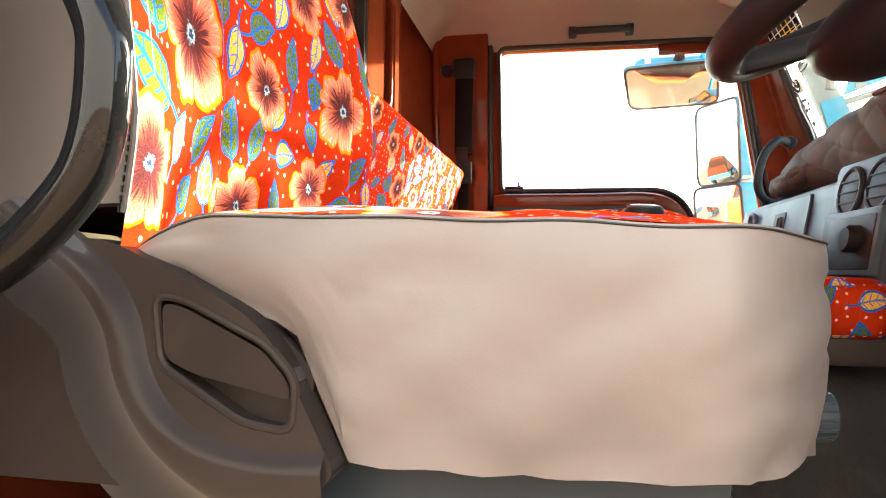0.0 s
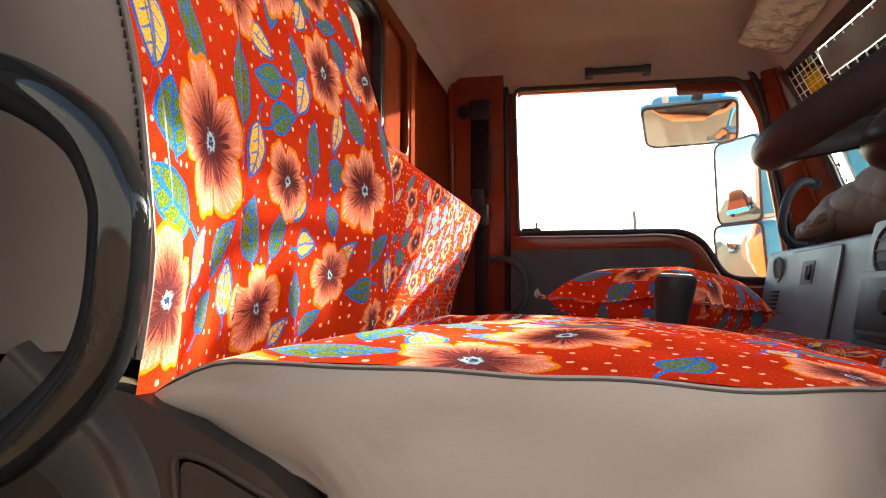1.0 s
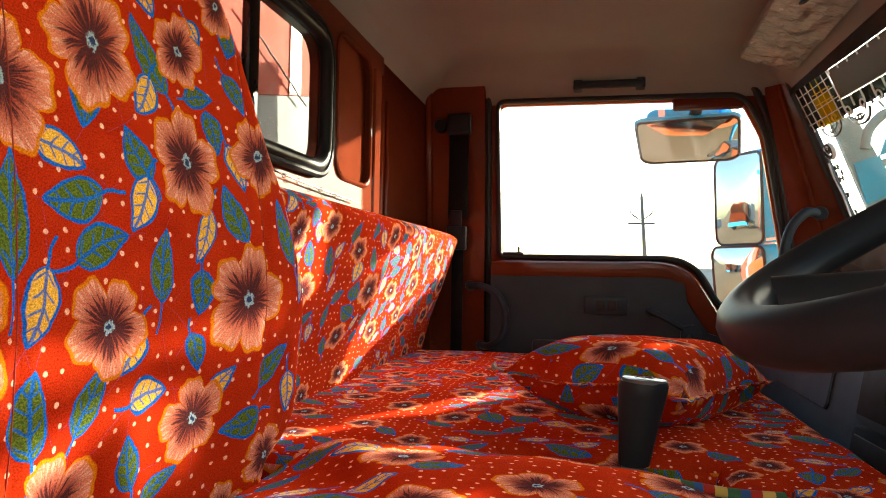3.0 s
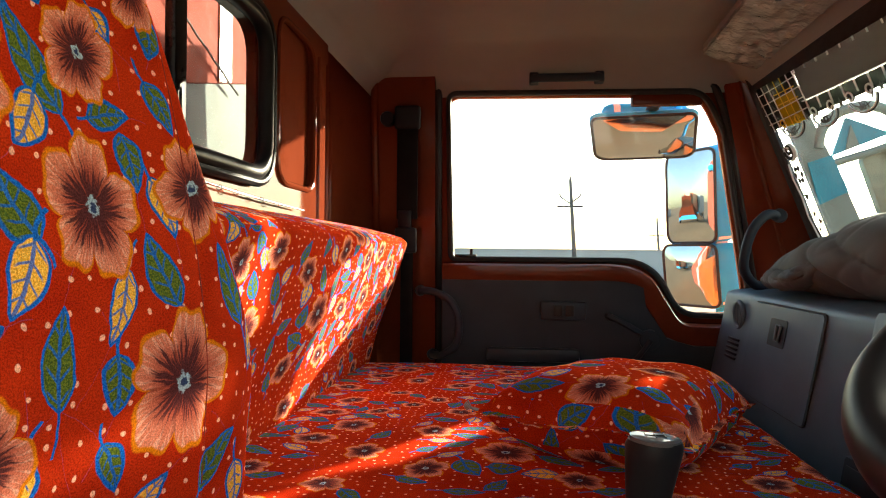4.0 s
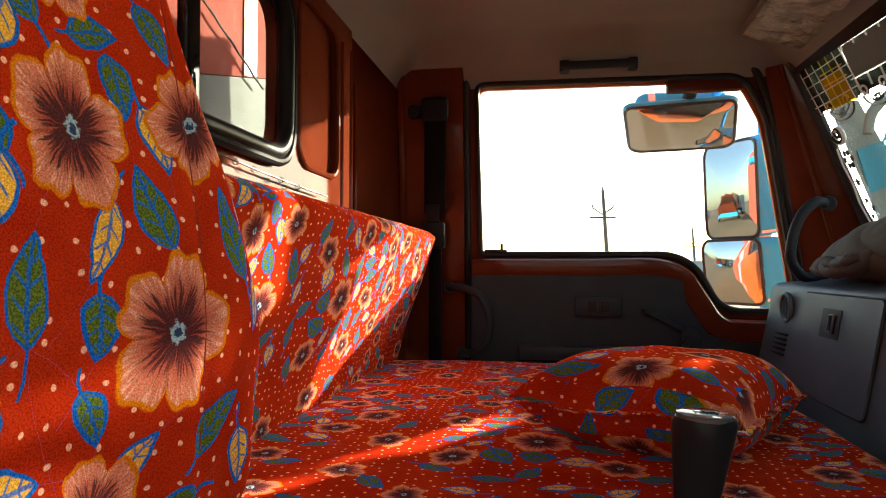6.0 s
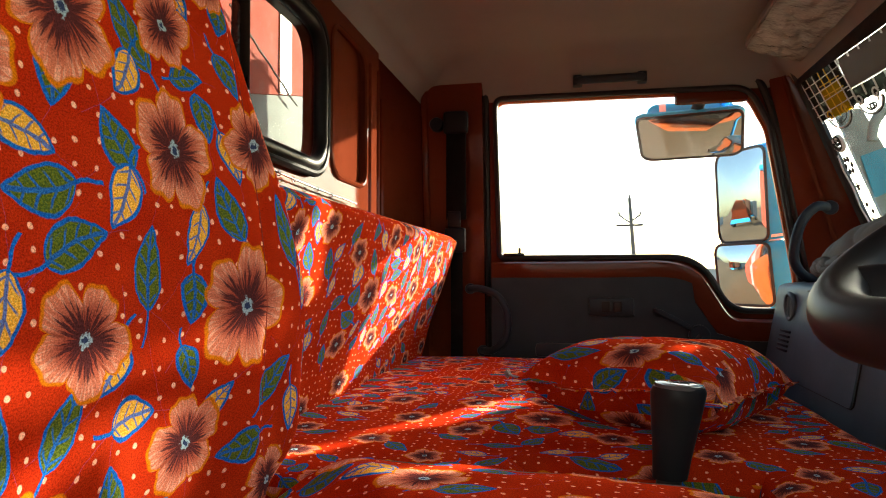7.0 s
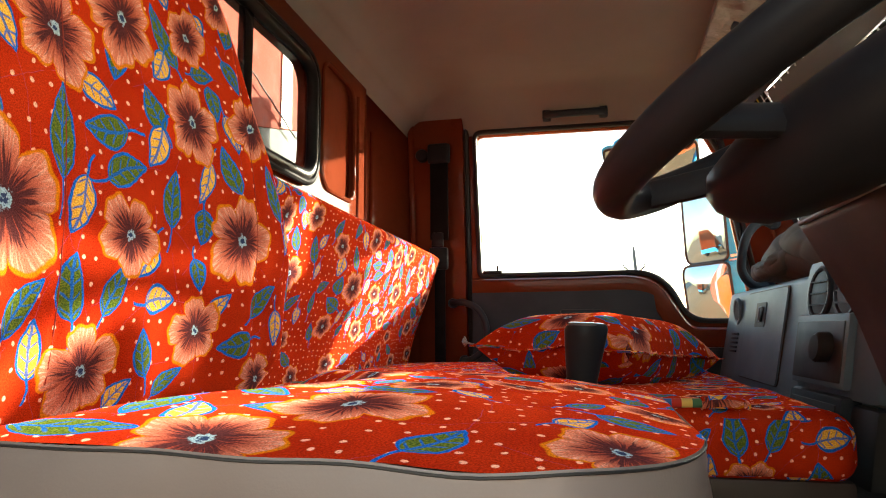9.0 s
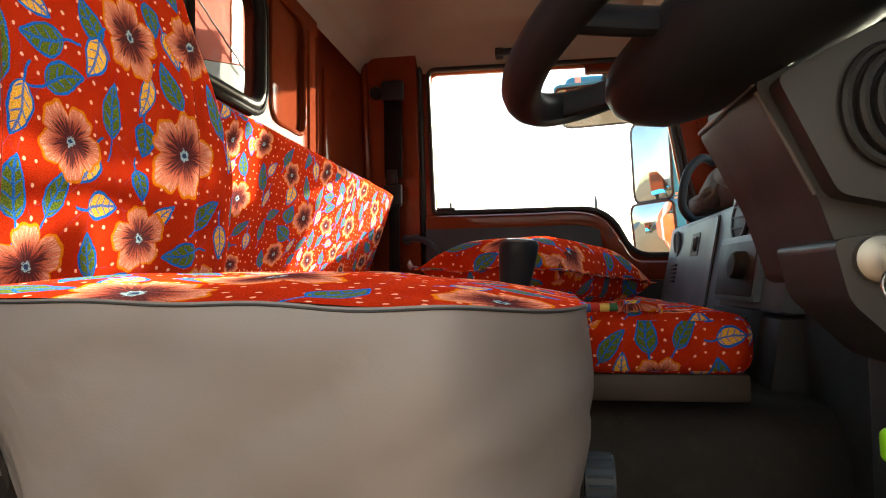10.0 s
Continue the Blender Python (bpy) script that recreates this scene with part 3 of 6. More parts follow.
def disc(bm, centre, axis, radius, depth, sides=20, top=None):
    """A short round boss along axis."""
    c, a = Vector(centre), Vector(axis).normalized()
    u = a.orthogonal().normalized()
    w = a.cross(u)
    rows = []
    for d, r in ((0, radius), (depth * 0.8, radius), (depth, (top if top is not None else radius * 0.9))):
        rows.append([bm.verts.new(c + a * d + (u * math.cos(k * math.tau / sides) + w * math.sin(k * math.tau / sides)) * r) for k in range(sides)])
    for r0, r1 in zip(rows, rows[1:]):
        for k in range(sides):
            bm.faces.new((r0[k], r0[(k + 1) % sides], r1[(k + 1) % sides], r1[k]))
    bm.faces.new(rows[0])
    bm.faces.new(rows[-1])
    return bm


# ---- the cab shell ----
REAR_X, DOOR_Y, NEAR_Y = -0.45, 2.33, 0.14

# ground and distance
bm = bmesh.new()
grid(bm, 24, 24, lambda u, v: Vector(((u - 0.5) * 2400, (v - 0.5) * 2400, -1.35)))
tagged(part("ground", bm, EARTH), "dry sandy earth yard outside the cab", "ground", kind="structure")
# unseen dark wall, added to hold back low light from the driver's side
yard = thing("unseen_dark_wall", "unseen dark brick wall added on the driver's side to hold back low light", "wall", kind="structure")
bm = bmesh.new()
box(bm, (-30, -3.6, -1.36), (30, -3.3, 0.75), 0.02)
part("masonry", bm, DARK_BRICK, yard, smooth=False)
bm = bmesh.new()
box(bm, (-30, -3.65, 0.75), (30, -3.25, 0.82), 0.02)
part("coping", bm, DARK_BRICK, yard, smooth=False)
# tall pale wall out of view, added to shape light entering the doorway
pale_wall = thing("unseen_pale_wall", "unseen tall pale blue-grey wall added to shape light at the driver's doorway", "building", kind="structure")
bm = bmesh.new()
box(bm, (-26, -7.4, -1.36), (26, -7.0, 7.0), 0.03)
part("wall", bm, PALE_WASH, pale_wall, smooth=False)
bm = bmesh.new()
box(bm, (-26.2, -7.6, 7.0), (26.2, -6.8, 7.25), 0.03)
part("parapet", bm, CONCRETE, pale_wall, smooth=False)
wall_far = thing("boundary_wall", "low pale concrete wall far across the yard", "wall", kind="structure")
bm = bmesh.new()
box(bm, (-90, 52, -1.36), (140, 52.3, 1.0), 0.03)
part("masonry", bm, CONCRETE, wall_far, smooth=False)
bm = bmesh.new()
box(bm, (-90, 51.94, 1.0), (140, 52.36, 1.12), 0.02)
part("coping", bm, CONCRETE, wall_far, smooth=False)


def utility_pole(x, y, height, label):
    pole = thing("utility_pole", label, "utility pole", "poles along the yard", at=(x, y, -1.35))
    lean = -0.06 * height
    bm = bmesh.new()
    tube(bm, [(x, y, -1.36), (x + lean, y, -1.35 + height)], 0.19, 10, taper=[1.0, 0.6])
    part("mast", bm, POLE_GREY, pole)
    for dz, half, v in ((-1.65, 0.72, 0.42), (-1.95, 0.92, 0.0)):
        bm = bmesh.new()
        z = -1.35 + height + dz
        xx = x + lean
        if v:
            tube(bm, [(xx - half, y, z + v), (xx, y, z - 0.1), (xx + half, y, z + v)], 0.06, 8)
        else:
            tube(bm, [(xx - half, y, z), (xx + half, y, z)], 0.07, 8)
        part("crossarm", bm, RUBBER, pole)
    for dx in (-0.72, 0.72, 0.0):
        bm = bmesh.new()
        z = -1.35 + height + (-1.22 if dx else 0.02)
        disc(bm, (x + lean + dx, y, z), (0, 0, 1), 0.06, 0.22, 10)
        part("insulator", bm, POLE_GREY, pole)
    return pole


utility_pole(4.05, 48.0, 7.45, "leaning concrete utility pole with two crossarms")
utility_pole(15.5, 75.0, 6.2, "distant concrete utility pole beyond the wall")

# floor
bm = bmesh.new()
box(bm, (-0.48, 0.10, -0.04), (1.0, 2.36, 0.0))
tagged(part("floor", bm, FLOOR_MAT, smooth=False), "dark rubber-covered cab floor", "floor", kind="structure")

# rear wall with its window opening
press_loop = rounded_loop([(1.500, 0.830), (1.715, 0.830), (1.715, 1.14), (1.500, 1.14)], 0.05, 8)
rear_hole = rounded_loop([(0.60, 0.838), (1.430, 0.838), (1.430, 1.09), (0.60, 1.09)], 0.06, 8)
bm = bmesh.new()
plate(bm, [(0.10, -0.02), (1.815, -0.02), (1.815, 1.30), (0.10, 1.30)], lambda u, v, d: (REAR_X - d, u, v), 0.03, [rear_hole, press_loop])
tagged(part("wall_rear", bm, PAINT, smooth=False), "red-brown painted steel rear wall of the cab", "wall", kind="structure")



def rear_corner(u, v):
    """Set-back corner of the rear wall, running out again to the door pillar."""
    y = 1.800 + u * 0.53
    x = -0.53 + 0.02 * u + 0.07 * max(0.0, u - 0.45) / 0.55
    if u < 0.04:
        x = REAR_X - 0.004
    return Vector((x, y, -0.02 + v * 1.32))


tagged(part("wall_rear_corner", sheet(26, 8, rear_corner, 0.02, (-1, 0, 0)), PAINT), "set-back red-brown painted corner of the rear wall", "wall", kind="structure")

rear_win = thing("window_rear", "rounded rear cab window in a black rubber gasket", "window", kind="structure")
bm = bmesh.new()
ring = [Vector((REAR_X + 0.004, p.x, p.y)) for p in rounded_loop([(0.595, 0.831), (1.437, 0.831), (1.437, 1.097), (0.595, 1.097)], 0.065, 8)]
tube(bm, ring, 0.014, 10, closed=True)
part("gasket", bm, GASKET, rear_win)
bm = bmesh.new()
tube(bm, [Vector((REAR_X + 0.010, p.x, p.y)) for p in rounded_loop([(0.578, 0.814), (1.454, 0.814), (1.454, 1.114), (0.578, 1.114)], 0.078, 8)], 0.007, 8, closed=True)
part("gasket_lip", bm, GASKET, rear_win)
bm = bmesh.new()
box(bm, (REAR_X - 0.012, 1.135, 0.845), (REAR_X + 0.004, 1.165, 1.09), 0.003)
part("divider", bm, PLASTIC_GLOSS, rear_win)
bm = bmesh.new()
plate(bm, rear_hole, lambda u, v, d: (REAR_X - 0.008 - d, u, v), 0.004)
ob = part("pane", bm, GLASS_DUSTY, rear_win, smooth=False)
ob.visible_shadow = False

# headliner
def headliner(u, v):
    x, y = -0.455 + u * 1.085, 0.12 + v * 2.19
    e = min(x + 0.455, y - 0.12, 2.31 - y, 0.63 - x) / 0.17
    e = max(0.0, min(1.0, e))
    crease = 0.010 * math.exp(-((e - 0.30) / 0.07) ** 2)
    return Vector((x, y, 1.172 + 0.115 * (1 - (1 - e) ** 2.2) - crease))


tagged(part("ceiling", sheet(110, 180, headliner, 0.02, (0, 0, 1)), HEADLINER), "beige moulded cloth cab headliner", "ceiling", kind="structure")
bm = bmesh.new()
box(bm, (-0.49, 0.06, 1.315), (0.72, 2.42, 1.34), 0.01)
tagged(part("roof", bm, PAINT_ORANGE, smooth=False), "orange sheet-metal cab roof", "roof", kind="structure")

# far side wall: door pillar, header and front pillar round the door window
window_loop = rounded_loop([(-0.222, 1.183), (0.520, 1.176), (0.580, 1.06), (0.664, 0.60), (0.666, 0.522), (0.470, 0.522), (0.385, 0.684), (-0.216, 0.684)],
                           [0.03, 0.05, 0.02, 0.04, 0.03, 0.06, 0.10, 0.02], 8)


def lean_y(z):
    return 2.36 - (z - 0.68) * 0.10


bm = bmesh.new()
plate(bm, [(-0.46, -0.02), (0.86, -0.02), (0.86, 0.60), (0.80, 0.74), (0.61, 1.205), (0.60, 1.30), (-0.46, 1.30)], lambda u, v, d: (u, lean_y(v) + d, v), 0.035, [window_loop])
tagged(part("wall_far_side", bm, PAINT, smooth=False), "red-brown painted cab side with the door window opening", "wall", kind="structure")


def offset_loop(loop, d):
    """Grows an outline by d."""
    n = len(loop)
    out = []
    for i in range(n):
        t = (loop[(i + 1) % n] - loop[i - 1])
        t = t.normalized() if t.length > 1e-9 else Vector((1, 0))
        out.append(loop[i] + Vector((t.y, -t.x)) * d)
    return out


# passenger door: trim panel, painted sill, seals, glass, switch, pull, window winder
door = thing("door_passenger", "closed passenger door with charcoal trim and red-brown sill", "door", kind="structure")
bm = bmesh.new()
seal = [Vector((p.x, lean_y(p.y) - 0.006, p.y)) for p in window_loop]
tube(bm, seal, 0.009, 8, closed=True)
part("window_seal", bm, RUBBER, door)
bm = bmesh.new()
outer = [Vector((p.x, lean_y(p.y) - 0.004, p.y)) for p in rounded_loop([(-0.252, 1.222), (0.545, 1.205), (0.585, 1.10), (0.69, 0.60), (0.69, 0.06), (-0.258, 0.06)], 0.035, 6)]
tube(bm, outer, 0.011, 8, closed=True)
part("door_seal", bm, RUBBER, door)
bm = bmesh.new()
plate(bm, window_loop, lambda u, v, d: (u, lean_y(v) + 0.012 + d, v), 0.004)
ob = part("window_pane", bm, GLASS, door, smooth=False)
ob.visible_shadow = False
sill_top = smooth_line([(-0.235, 0.672), (0.10, 0.672), (0.29, 0.672), (0.375, 0.640), (0.425, 0.570), (0.465, 0.512), (0.52, 0.502), (0.66, 0.503)], 6)
bm = bmesh.new()


def sill(u, v):
    k = u * (len(sill_top) - 1)
    i = min(int(k), len(sill_top) - 2)
    p = sill_top[i].lerp(sill_top[i + 1], k - i)
    drop = (0.0, 0.002, 0.008, 0.045, 0.062)[round(v * 4)]
    depth = (0.040, 0.015, 0.004, 0.0, 0.006)[round(v * 4)]
    q = sill_top[i + 1] - sill_top[i]
    nrm = Vector((q.y, -q.x)).normalized()
    return Vector((p.x + nrm.x * drop, 2.30 + depth, p.y + nrm.y * drop))


part("sill", sheet(56, 4, sill, 0.012, (0, 1, 0)), PAINT, door, "red-brown painted metal sill")
trim_edge = [Vector((p.x, p.y - 0.050)) for p in sill_top if p.x < 0.36] + [Vector((0.36, 0.55)), Vector((0.42, 0.46)), Vector((0.50, 0.438)), Vector((0.68, 0.438)), Vector((0.68, 0.08)), Vector((-0.235, 0.08))]
bm = bmesh.new()
plate(bm, trim_edge, lambda u, v, d: (u, 2.298 + d, v), 0.045)
part("trim_panel", bm, PLASTIC_DARK, door, "charcoal moulded trim", smooth=False)
bm = bmesh.new()
box(bm, (0.058, 2.279, 0.508), (0.188, 2.300, 0.562), 0.006)
switch = part("switch_plate", bm, PLASTIC_DARK, door)
for k in range(2):
    bm = bmesh.new()
    box(bm, (0.095 + k * 0.034, 2.270, 0.520), (0.119 + k * 0.034, 2.281, 0.552), 0.004)
    part("rocker", bm, PLASTIC_TAUPE, switch)
bm = bmesh.new()
box(bm, (-0.10, 2.262, 0.385), (0.17, 2.300, 0.425), 0.012)
part("armrest", bm, PLASTIC_DARK, door)
bm = bmesh.new()
tube(bm, smooth_line([(0.26, 2.292, 0.515), (0.25, 2.265, 0.525), (0.30, 2.262, 0.50), (0.345, 2.270, 0.475)], 6), 0.009, 8, taper=None)
part("door_lever", bm, PLASTIC_DARK, door)
bm = bmesh.new()
disc(bm, (0.37, 2.298, 0.455), (0, -1, 0), 0.030, 0.016)
winder = part("winder_boss", bm, PLASTIC_DARK, door)
bm = bmesh.new()
tube(bm, smooth_line([(0.37, 2.276, 0.455), (0.335, 2.268, 0.41), (0.30, 2.268, 0.38)], 5), 0.008, 8)
part("winder_arm", bm, PLASTIC_DARK, winder)
bm = bmesh.new()
box(bm, (-0.20, 2.318, 0.688), (-0.135, 2.330, 0.698), 0.002)
tube(bm, [(-0.150, 2.322, 0.695), (-0.150, 2.322, 0.715)], 0.004, 8)
part("window_catch", bm, PLASTIC_GLOSS, door)

# pillar cover with pressed edges between rear wall and door
pillar = thing("door_pillar", "red-brown painted steel pillar behind the passenger door", "pillar", kind="structure")
bm = bmesh.new()
plate(bm, rounded_loop([(-0.449, 0.02), (-0.262, 0.02), (-0.258, 1.236), (-0.449, 1.236)], 0.004, 3), lambda u, v, d: (u, lean_y(v) - 0.045 + d, v), 0.044)
part("cover", bm, PAINT, pillar, smooth=False)
bm = bmesh.new()
tube(bm, [(-0.440, lean_y(z) - 0.052, z) for z in (0.40, 0.7, 0.95, 1.24)], 0.011, 8)
part("corner_seam", bm, PAINT, pillar)

# pressed panels on the rear wall
pressing = thing("rear_wall_pressing", "pressed rounded panel of the red-brown rear wall", "wall panel", kind="structure")
bm = bmesh.new()
plate(bm, offset_loop(press_loop, 0.002), lambda u, v, d: (REAR_X - 0.001 - (u - 1.5) * 0.055 - d, u, v), 0.006)
part("sunk_panel", bm, PAINT, pressing, smooth=False)
bm = bmesh.new()
tube(bm, [Vector((REAR_X, p.x, p.y)) for p in press_loop], 0.0065, 8, closed=True)
part("bead", bm, PAINT, pressing)
for x, y in ((REAR_X, 1.742), (REAR_X, 1.806), (-0.522, 1.98), (-0.513, 2.05)):
    bm = bmesh.new()
    tube(bm, [(x, y, 0.40), (x, y, 1.13)], 0.006, 8, flat=0.7)
    part("rib", bm, PAINT, pressing)

# curtain wire with its small hooks
wire = thing("curtain_wire", "thin curtain wire with small metal hooks below the rear window", "curtain wire")
bm = bmesh.new()
tube(bm, [(REAR_X + 0.012, 1.0 + 0.62 * k / 8, 0.806 - 0.004 * math.sin(math.pi * k / 8) - 0.022 * k / 8) for k in range(9)], 0.0016, 6)
part("wire", bm, CHROME, wire)
for k, y in enumerate((1.10, 1.18, 1.245, 1.30, 1.40, 1.47)):
    bm = bmesh.new()
    z = 0.801 - 0.035 * (y - 1.0)
    tube(bm, [(REAR_X + 0.012 + 0.004 * math.cos(a), y, z + 0.004 * math.sin(a)) for a in [i * math.tau / 10 for i in range(10)]], 0.0010, 6, closed=True)
    part("hook", bm, CHROME, wire)

# front pillar and windscreen
def screen(y, z):
    """x of the windscreen at that place: raked, and bowed forward to the middle."""
    k = (y - 1.2) / 1.02
    return 0.634 + (1.19 - z) * 0.393 + 0.05 * (1 - k * k)


def pillar_sheet(u, v):
    z = 1.192 - u * 0.617
    a = Vector((0.572 + u * 0.118, lean_y(z) - 0.010, z))
    b = Vector((screen(2.258, z) + 0.012, 2.258, z))
    p = a.lerp(b, v)
    p.y -= 0.008 * math.sin(math.pi * min(1.0, v * 1.2))
    return p


apillar = thing("front_pillar", "red-brown painted windscreen pillar with a pressed groove", "pillar", kind="structure")
part("skin", sheet(16, 8, pillar_sheet, 0.02, (0.3, 0.9, 0)), PAINT, apillar)
bm = bmesh.new()
tube(bm, [pillar_sheet(k / 12, 0.45) for k in range(13)], 0.007, 8)
part("groove_bead", bm, PAINT, apillar)
bm = bmesh.new()
tube(bm, [Vector((screen(2.250, z), 2.250, z)) for z in [1.20 - k * 0.05 for k in range(11)]], 0.014, 8)
part("screen_gasket", bm, RUBBER, apillar)

windscreen = thing("windscreen", "large raked windscreen glass", "windscreen", kind="structure")
ob = part("glass_sheet", sheet(24, 10, lambda u, v: Vector((screen(0.18 + u * 2.085, 1.205 - v * 0.56) + 0.008, 0.18 + u * 2.085, 1.205 - v * 0.56)), 0.005, (1, 0, 0.3)), GLASS_SCREEN, windscreen)
header_bm = sheet(20, 3, lambda u, v: Vector((screen(0.12 + u * 2.12, 1.20) - 0.004 + 0.03 * v, 0.12 + u * 2.12, 1.150 + 0.12 * v)), 0.03, (0.4, 0, 0.6))
tagged(part("windscreen_header", header_bm, RUBBER), "black sealed top edge of the windscreen opening", "trim", kind="structure")
cowl_bm = sheet(20, 2, lambda u, v: Vector((screen(0.12 + u * 2.14, 0.68) + 0.01, 0.12 + u * 2.14, 0.68 - 0.70 * v)), 0.03, (1, 0, 0))
tagged(part("wall_front", cowl_bm, PAINT), "red-brown painted front bulkhead under the windscreen", "wall", kind="structure")

# near side of the cab: the driver's doorway stands open
near_side = thing("wall_near_side", "dark trimmed driver's side round the open doorway", "wall", kind="structure")
bm = bmesh.new()
plate(bm, [(-0.48, -0.05), (0.98, -0.05), (0.60, 1.34), (-0.48, 1.34)], lambda u, v, d: (u, 0.10 + d, v), 0.04,
      [rounded_loop([(-0.40, 0.0), (0.80, 0.0), (0.52, 1.18), (-0.40, 1.18)], 0.05, 5)])
part("panel", bm, PLASTIC_DARK, near_side, smooth=False)

# ---- driver's seat ----
seat = thing("driver_seat", "driver's seat in red flower-print velour with grey vinyl sides", "seat", at=(0, 0.66, 0))
SX0, SX1, SY0, SY1 = -0.262, 0.209, 0.405, 0.93


seat_loop = rounded_loop([(SX0, SY0), (0.128, SY0), (SX1, SY0 + 0.105), (SX1, SY1 - 0.09), (0.14, SY1), (SX0, SY1)], [0.03, 0.05, 0.06, 0.06, 0.05, 0.03], 8)


def dense(loop, step=0.012):
    out = []
    n = len(loop)
    for i in range(n):
        a, b = loop[i], loop[(i + 1) % n]
        k = max(1, int((b - a).length / step))
        out += [a.lerp(b, j / k) for j in range(k)]
    return out


def seam_z(p):
    """Height of the sewn edge of the cushion round its plan."""
    t = (p.x - SX0) / (SX1 - SX0)
    z = 0.4415 - 0.012 * t ** 2 + 0.0016 * math.sin(p.x * 60) * t
    if t < 0.14:
        z -= 0.030 * ((0.14 - t) / 0.14) ** 1.6
    return z


seat_loop = dense(seat_loop)
cx, cy = (SX0 + SX1) / 2, (SY0 + SY1) / 2
bm = bmesh.new()
rows = []
for k in range(15):
    f = k / 14
    row = []
    for p in seat_loop:
        s = 1.0 - 0.022 * f ** 2
        bottom = 0.287 + 0.006 * noise.noise(Vector((p.x * 22, p.y * 22, 0)))
        if p.x < -0.108:
            g = min(1.0, (-0.108 - p.x) / 0.040)
            h = min(1.0, max(0.0, (-0.148 - p.x) / 0.08))
            bottom += 0.080 * g ** 0.8 + 0.034 * h
        top = seam_z(p)
        z = top + (bottom - top) * f
        bulge = 0.012 * math.sin(math.pi * min(1.0, f * 1.08)) ** 0.8
        q = Vector((cx + (p.x - cx) * (s + bulge * 2), cy + (p.y - cy) * (s + bulge * 2), z))
        w = noise.noise(Vector((p.x * 7, p.y * 7, z * 11))) * 0.006 + noise.noise(Vector((p.x * 26 + z * 30, p.y * 26, z * 9))) * 0.0030 * f
        w -= 0.006 * (1 - abs(noise.noise(Vector((p.x * 9 - z * 14, p.y * 9, z * 7 + 5))))) ** 9
        d = Vector((p.x - cx, p.y - cy, 0)).normalized()
        row.append(bm.verts.new(q + d * w * min(1.0, f * 4)))
    rows.append(row)
for r0, r1 in zip(rows, rows[1:]):
    for i in range(len(r0)):
        j = (i + 1) % len(r0)
        bm.faces.new((r0[i], r0[j], r1[j], r1[i]))
bm.faces.new(rows[-1])
part("side_skirt", bm, VINYL, seat, "grey-beige vinyl cushion side, softly creased")

bm = bmesh.new()
rings = []
for k in range(14):
    s = 1.0 - k / 14
    row = []
    for p in seat_loop:
        q = Vector((cx + (p.x - cx) * s, cy + (p.y - cy) * s, 0))
        lift = (1 - s ** 3.2)
        q.z = seam_z(p) * s + 0.442 * (1 - s) + 0.015 * lift + 0.0035 * noise.noise(Vector((q.x * 12, q.y * 12, 3)))
        row.append(bm.verts.new(q))
    rings.append(row)
for r0, r1 in zip(rings, rings[1:]):
    for i in range(len(r0)):
        j = (i + 1) % len(r0)
        bm.faces.new((r0[i], r0[j], r1[j], r1[i]))
bm.faces.new(rings[-1])
uv_box(part("cushion_cover", bm, PRINT_SEAT, seat, "red velour printed with flowers and leaves"), (0.13, 0.31))
bm = bmesh.new()
tube(bm, [Vector((cx + (p.x - cx) * 1.004, cy + (p.y - cy) * 1.003, seam_z(p) - 0.002)) for p in seat_loop], 0.0008, 6, closed=True)
part("stitching", bm, RUBBER, seat, "dark sewn seam")

# backrest: bowed print front with a narrowing shoulder, vinyl side with a stitched edge
def back_far(z):
    """Far edge of the backrest: widest over the bolster, drawn in to the shoulder."""
    steps = ((0.38, 0.85), (0.42, 0.89), (0.44, 0.912), (0.48, 0.952), (0.52, 0.972), (0.56, 0.979), (0.60, 0.970), (0.64, 0.951), (0.68, 0.932), (0.72, 0.916), (0.76, 0.896),
             (0.80, 0.882), (0.84, 0.872), (0.88, 0.857), (0.92, 0.830), (1.06, 0.750))
    for (z0, a), (z1, b) in zip(steps, steps[1:]):
        if z <= z1:
            return a + (b - a) * (z - z0) / (z1 - z0)
    return steps[-1][1]


def back_near(z):
    return 0.394 - 0.11 * max(0.0, z - 0.5)


def back_front(u, v):
    z = 0.398 + v * 0.647
    y0, y1 = back_near(z), back_far(z)
    y = y0 + (y1 - y0) * u
    x = -0.290 + 0.014 * math.sin(math.pi * min(1.0, max(0.0, (z - 0.42) / 0.42))) - 0.06 * max(0.0, z - 0.60)
    near = max(0.0, 1 - (y - y0) / 0.15)
    far = max(0.0, 1 - abs(y - 0.87) / 0.17)
    x += max(0.0, 0.040 - 0.11 * max(0.0, z - 0.5)) * near * near * (3 - 2 * near)
    x += max(0.0, 0.034 - 0.05 * max(0.0, z - 0.62)) * far * far * (3 - 2 * far)
    x -= 0.026 * (max(0.0, u - 0.90) / 0.10) ** 2
    x += 0.0022 * noise.noise(Vector((y * 9, z * 7, 1))) + (0.0022 + 0.005 * max(0.0, y - 0.70) / 0.3) * math.sin(y * 78 + z * 14) * max(0.0, (0.58 - z) / 0.14)
    # pulled-in stitch lines
    for sy in (0.565, 0.835):
        x -= 0.0035 * math.exp(-((y - sy) / 0.006) ** 2)
    return Vector((x, y, z))


bm = bmesh.new()
rows = grid(bm, 110, 64, back_front)
back_row = [[bm.verts.new(Vector((v.co.x - 0.06, v.co.y + (0.012 if k else 0.0), v.co.z))) for v in rows[i]] for k, i in ((1, 110),)][0]
for j in range(64):
    bm.faces.new((rows[110][j], rows[110][j + 1], back_row[j + 1], back_row[j]))
